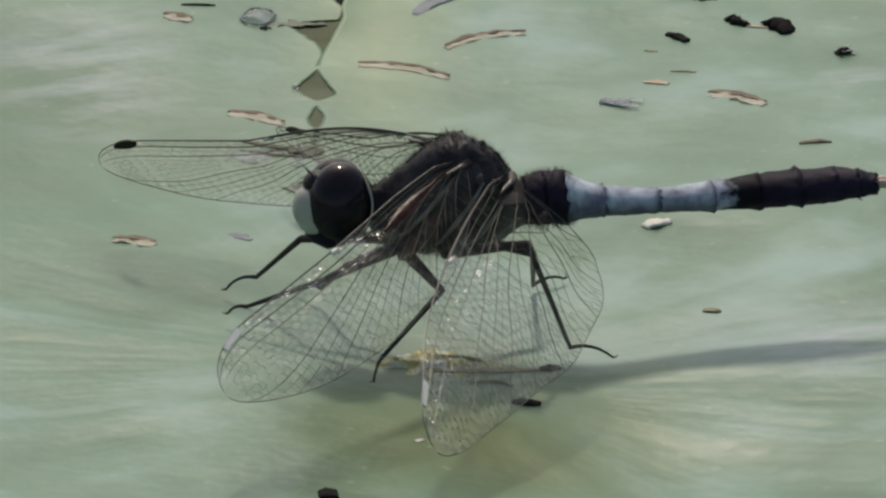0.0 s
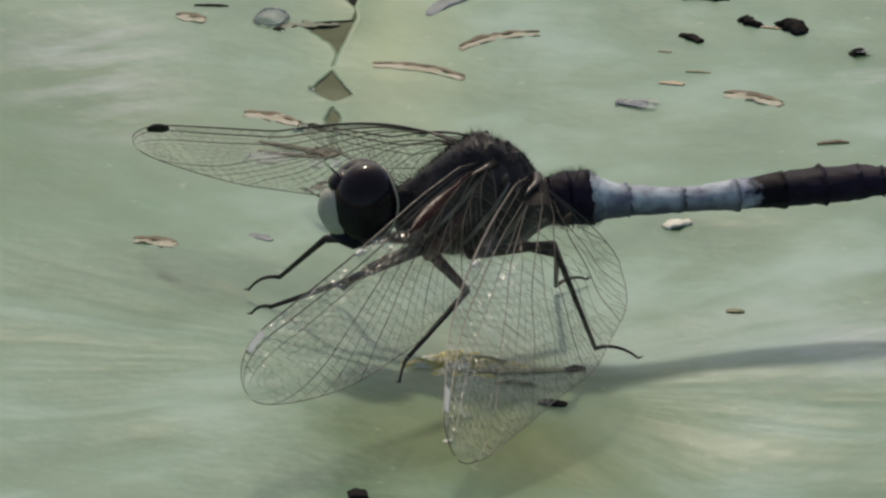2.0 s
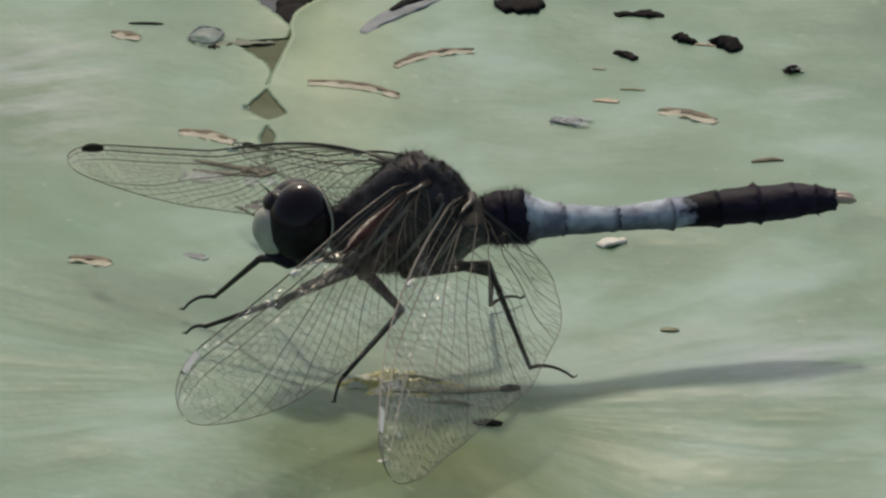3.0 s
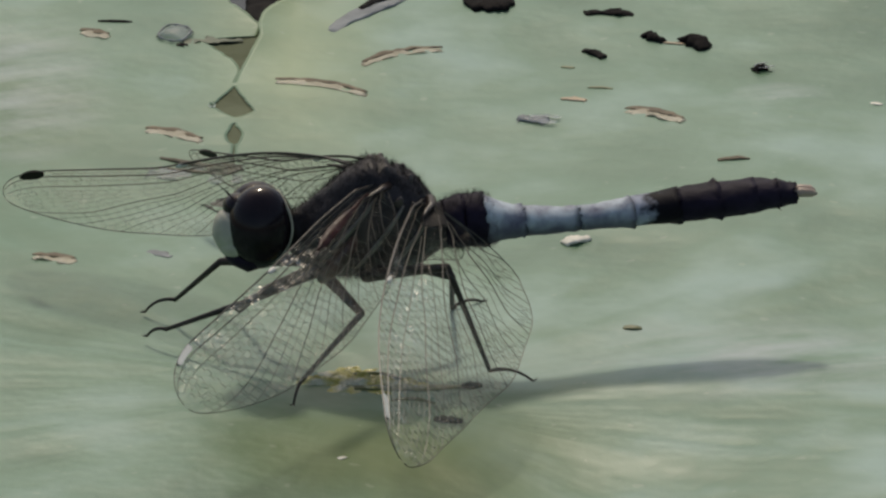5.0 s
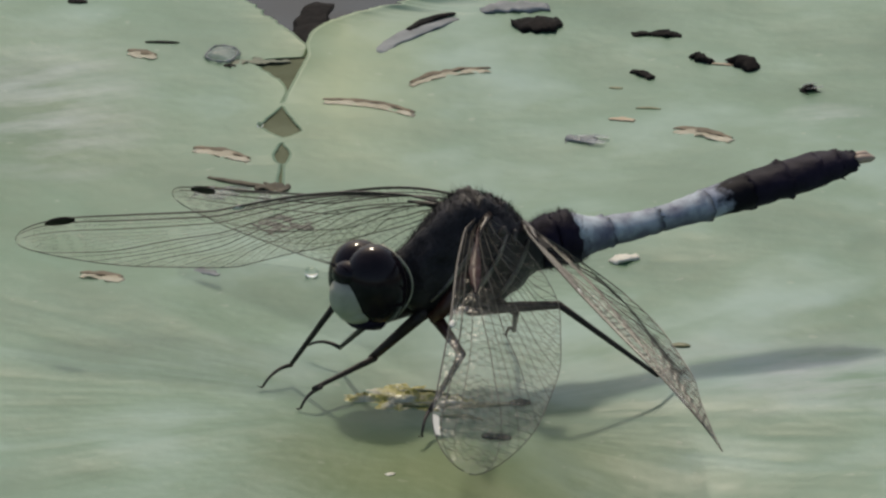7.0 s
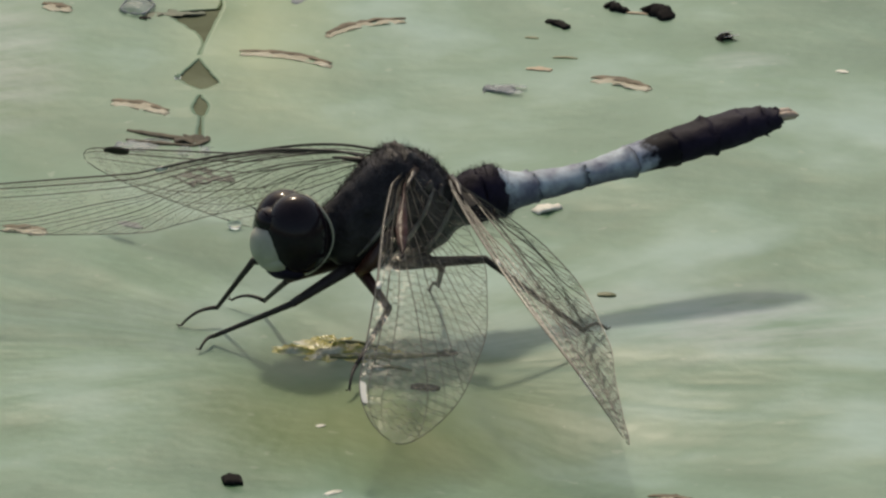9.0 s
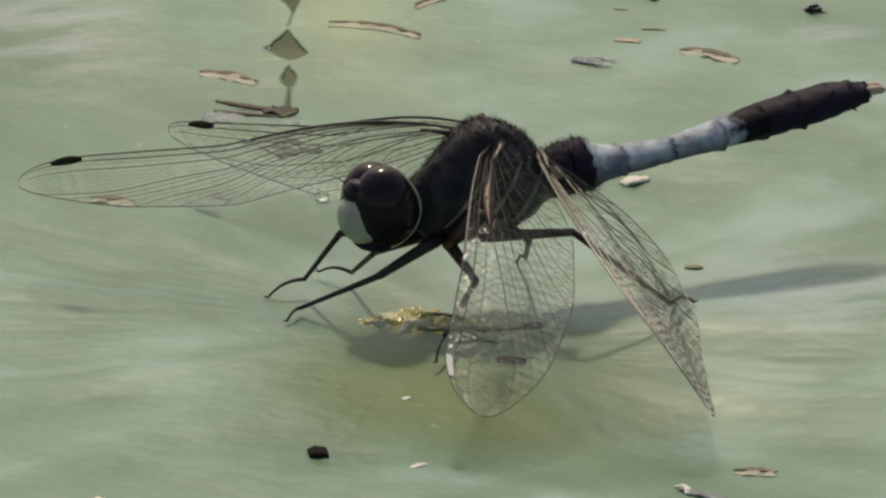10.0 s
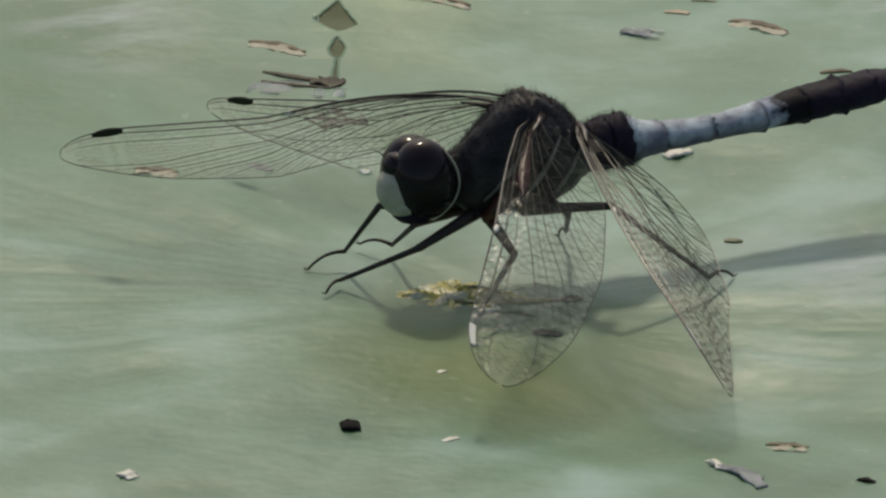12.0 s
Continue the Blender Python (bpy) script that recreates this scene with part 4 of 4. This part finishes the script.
    for i, (a, b) in enumerate(zip(RINGS_AT, RINGS_AT[1:])):
        a, b = a - px, b - px
        n = 9
        rr = []
        for f in np.linspace(0, 1, n):
            x = a + (b - a) * f
            yc, zc, w, h = [float(np.interp(x, xs, [k[j] for k in keys])) for j in (1, 2, 3, 4)]
            swell = 1.0 + (0.035 * f ** 6 - 0.015 * (1 - f) ** 6 if i > 1 else 0)
            rr.append((x + 0.06 * (f == 1), yc, zc, w * swell, h * swell))
        bm = loft(rr, 22, power=2.15)
        for v in bm.verts:
            edge = max(0.0, (v.co.x - (b - 0.25)) / 0.25)
            v.co += noise.noise_vector(v.co * 1.6) * 0.09 + noise.noise_vector(v.co * 4.0) * (0.04 + 0.26 * edge)
        blue = 2 <= i <= 4
        if abd is None:
            abd = part("abdomen", bm, BLACK, body, "slender abdomen, black at the base, blue in the middle", at=mm(*PIVOT))
        else:
            part("abdomen_ring", bm, BLUE if blue else BLUE_BLACK if i == 5 else BLACK, abd, "pale blue abdomen ring with a dark rim" if blue else "black abdomen ring")
    made["abdomen"] = abd
    bm = bmesh.new()
    hairs([(x, y, z, w, h) for x, y, z, w, h in keys[:4]], 1500, 0.42, 5, lambda p: True, bm)
    part("fur", bm, FUZZ, abd, "fine dark fur", smooth=False)
    for sgn in (-1, 1):
        bm = bmesh.new()
        tube(bm, [(20.3, sgn * 0.25, -0.75), (20.9, sgn * 0.3, -0.75), (21.5, sgn * 0.34, -0.85), (21.8, sgn * 0.3, -0.95)], (0.27, 0.3, 0.26, 0.08), 8)
        part("cercus", bm, CERCI_M, abd, "pale pinkish tail appendage")

    # wings, each in its own plane
    for key, kind, near in (("nF", FORE, True), ("nH", HIND, True), ("fF", FORE, False), ("fH", HIND, False)):
        made[key] = wing(kind, body, near, -20.0 if near else 0.0, 0.0105 if near else 0.007, 0.0 if near else 0.75, 1.8 if key == "nH" else 0.0)

    # legs: thigh, shin and foot with claws
    for key, (l1, l2, l3) in LEG_LEN.items():
        for seg, name, ln, r0, r1 in ((0, "femur", l1, 0.42, 0.24), (1, "tibia", l2, 0.21, 0.13), (2, "tarsus", l3, 0.13, 0.07)):
            bm = bmesh.new()
            zs = np.linspace(0, ln, 7)
            sag = 0.13 * ln if seg == 2 else 0.0
            tube(bm, [(0, sag * 4 * (z / ln) * (1 - z / ln), z) for z in zs], [r0 + (r1 - r0) * (z / ln) ** 0.8 for z in zs], 10)
            ellipsoid((0, 0, 0), (r0 * 1.02,) * 3, bm, 10, 6)
            if seg == 2:
                for sd in (-1, 1):
                    tube(bm, [(0, 0, ln), (sd * 0.12, 0.1, ln + 0.18), (sd * 0.15, 0.22, ln + 0.2)], (0.05, 0.035, 0.01), 5)
            rusty = seg == 0 and key in ("leg_nM", "leg_fM")
            made[key, seg] = part(name, bm, RUST_LEG_M if rusty else LEG_M, body, "dark rusty thigh" if rusty else "thin black leg joint")
    return made


# lengths of thigh, shin and foot, and where hip, knee, ankle and toe stand in the body's space: before and after the hop, and for some also just after landing
LEG_LEN = {"leg_nF": (4.41, 5.62, 1.69), "leg_fF": (5.27, 5.43, 2.37), "leg_fM": (4.09, 4.6, 2.25), "leg_nM": (3.43, 5.56, 2.14), "leg_nH": (6.17, 7.32, 2.79), "leg_fH": (4.37, 6.47, 2.26)}
HIP = {"leg_nF": (-4.6, -1.1, -2.6), "leg_fF": (-4.6, 1.1, -2.6), "leg_fM": (-3.6, 1.1, -3.0), "leg_nM": (-3.8, -1.1, -2.9), "leg_nH": (-1.4, -1.1, -3.0), "leg_fH": (0.0, 1.1, -2.8)}
STANCE = {
    "leg_nF": (((-8.35, 0.08, -4.64), (-12.65, 2.65, -7.0), (-13.65, 3.8, -7.8)), ((-8.78, -2.01, -3.65), (-12.19, 1.69, -6.16), (-13.55, 0.74, -6.38)), ((-6.72, 1.17, -5.73), (-11.46, -1.84, -5.52), (-12.78, -1.74, -6.62))),
    "leg_fF": (((-9.32, 3.44, -3.27), (-11.39, 7.02, -6.8), (-13.02, 8.31, -7.95)), ((-9.78, 0.86, -1.68), (-10.52, 4.52, -5.63), (-12.7, 4.96, -6.44)), ((-9.62, 0.06, -1.38), (-11.44, 2.79, -5.7), (-13.66, 2.03, -6.4))),
    "leg_fM": (((-6.93, 2.52, -4.9), (-7.69, 6.26, -7.47), (-8.73, 8.15, -8.15)), ((-7.5, 0.9, -3.3), (-7.34, 4.77, -5.96), (-8.59, 6.65, -6.26)), ((-7.6, 0.23, -3.1), (-7.67, 4.0, -5.73), (-8.83, 5.92, -5.95))),
    "leg_nM": (((-2.15, -3.7, -4.4), (-6.1, -6.2, -7.4), (-6.9, -8.0, -8.17)), ((-3.61, -4.19, -4.35), (-7.59, -7.73, -5.91), (-8.84, -9.3, -6.62))),
    "leg_nH": (((2.65, -5.41, -1.19), (5.26, -4.85, -7.99), (7.52, -6.48, -8.16)), ((1.85, -6.18, -1.77), (6.97, -8.21, -6.63), (9.2, -6.76, -7.49))),
    "leg_fH": (((4.09, 1.23, -4.24), (4.96, 6.34, -8.09), (6.99, 7.32, -8.16)), ((0.41, -3.24, -2.88), (2.6, 1.89, -6.18), (2.99, 3.86, -7.2))),
}
WING_AT = {"nF": (-1.01, -1.6, 2.69), "nH": (1.84, -1.6, 1.65), "fF": (-1.68, 1.6, 2.98), "fH": (1.34, 1.6, 2.03)}


def bone(a, b):
    """The pose of a leg joint that runs from a to b."""
    a, b = Vector(a) * MM, Vector(b) * MM
    return Matrix.Translation(a) @ (b - a).to_track_quat("Z", "Y").to_matrix().to_4x4()


def motions():
    body = FLY["body"]
    walk(body, [(0.0, mm(-0.26, -14, 8.61, 0, -0.1, 10)), (3.2, mm(-0.25, -14, 8.62, 0, 0, 10)), (4.8, mm(-0.34, -14, 8.26, 0, 0, 10)), (5.6, mm(-0.34, -14, 8.26, 0, 0, 10)),
                (5.7, mm(0.3, -14, 8.7, 0, 0, 12)), (5.8, mm(1.6, -14, 9.6, 0, 1, 20)), (5.92, mm(2.43, -14, 7.4, 0, -3.4, 26)), (6.7, mm(2.43, -14, 7.4, 0, -3.4, 26)), (8.3, mm(2.4, -14, 7.15, 0, -2.8, 26)), (12.0, mm(2.5, -14, 7.13, 0, -2.5, 26))])
    walk(FLY["abdomen"], [(0.0, mm(*PIVOT, 0, -1.5, 0)), (2.5, mm(*PIVOT, 0, -2.2, 0)), (3.2, mm(*PIVOT, 0, -2.2, 0)), (4.8, mm(*PIVOT, 0, -4.0, 0)), (5.0, mm(*PIVOT, 0, -4.0, 0)), (5.5, mm(*PIVOT)), (5.88, mm(*PIVOT)), (6.02, mm(*PIVOT, 0, -4.8, 0)), (6.7, mm(*PIVOT, 0, -4.8, 0)), (11.0, mm(*PIVOT, 0, -4.5, 0)), (11.5, mm(*PIVOT, 0, -3.7, 0)), (12.0, mm(*PIVOT, 0, -2.2, 0))])
    tilt_a, tilt_b, tilt_c = (-10, 12, 0), (-7, 5, 2), (-3, 0, 14)
    walk(FLY["head"], [(0.0, mm(*NECK, *tilt_a)), (5.6, mm(*NECK, *tilt_a)), (5.9, mm(*NECK, *tilt_b)), (6.3, mm(*NECK, *tilt_b)), (6.45, mm(*NECK, *tilt_c)), (6.7, mm(*NECK, *tilt_c)), (8.3, mm(*NECK, *tilt_b)), (12.0, mm(*NECK, *tilt_b))])
    turns = {
        "nF": [(0, -22, 8.8, -134.6), (1.0, -21, 9.5, -135.7), (3.2, -21, 9.5, -135.7), (4.8, -16.5, 6.6, -129.2), (5.6, -16.5, 6.6, -129.2), (5.78, -20, -8, -126), (5.95, -6, 3.5, -119.8), (6.05, -4, 5.0, -119.8), (6.4, -8.5, 8.3, -123.2), (6.7, -8.5, 8.3, -123.2), (8.3, -9.8, 11.0, -124.0), (11.0, -9.8, 11.0, -124.0), (12.0, -10.5, 10.2, -125.6)],
        "nH": [(0, -34, 12.6, -109.4), (1.0, -34.7, 13.8, -110.6), (3.2, -34.7, 13.8, -110.6), (4.8, -33.7, 10.6, -103.7), (5.6, -33.7, 10.6, -103.7), (5.78, -38, -11, -93), (5.95, -36, -4, -88.4), (6.05, -36, -0.6, -87.4), (6.4, -40, 5.0, -92.0), (6.7, -40, 5.8, -92.2), (8.3, -38.5, 12.0, -95.6), (10.0, -39, 11.7, -95.8), (10.5, -39, 12.0, -96.6), (11.0, -39, 12.0, -96.6), (12.0, -39, 12.0, -98.0)],
        "fF": [(0, -129, 11.6, 135.9), (0.5, -130.5, 11.2, 134.5), (1.0, -132.8, 9.4, 132.6), (1.6, -130.1, 10.0, 132.8), (3.2, -130.1, 10.0, 132.8), (4.8, -127.0, 11.9, 139.1), (5.6, -127.0, 11.9, 139.1), (5.78, -128, 6, 138), (5.95, -130, 5.9, 140.5), (6.7, -130, 4.4, 142.7), (8.3, -128.5, 4.2, 148.8), (12.0, -128.2, 4.4, 149.3)],
        "fH": [(0, -132, 13.8, 110.8), (1.0, -136.0, 13.4, 110.4), (3.2, -136.0, 13.4, 110.4), (4.8, -130.0, 13.7, 111.5), (5.6, -130.0, 13.7, 111.5), (5.78, -129, 10.5, 112), (5.95, -127, 10.3, 111.8), (6.7, -126, 10.1, 111.8), (8.3, -125.3, 10.2, 113.2), (12.0, -125.3, 10.8, 115.9)],
    }
    for key, rows in turns.items():
        walk(FLY[key], [(t, mm(*WING_AT[key], *r)) for t, *r in rows])
    for key, stances in STANCE.items():
        for seg in range(3):
            a, b, *landed = [bone((HIP[key], *s)[seg], s[seg]) for s in stances]
            between = [(5.92, landed[0]), (6.7, landed[0]), (8.2, b)] if landed else [(5.95, b)]
            walk(FLY[key, seg], [(0.0, a), (5.65, a), *between, (12.0, b)])


pond()
sunken_leaf()
lily_leaf()
litter()
FLY = dragonfly()
motions()
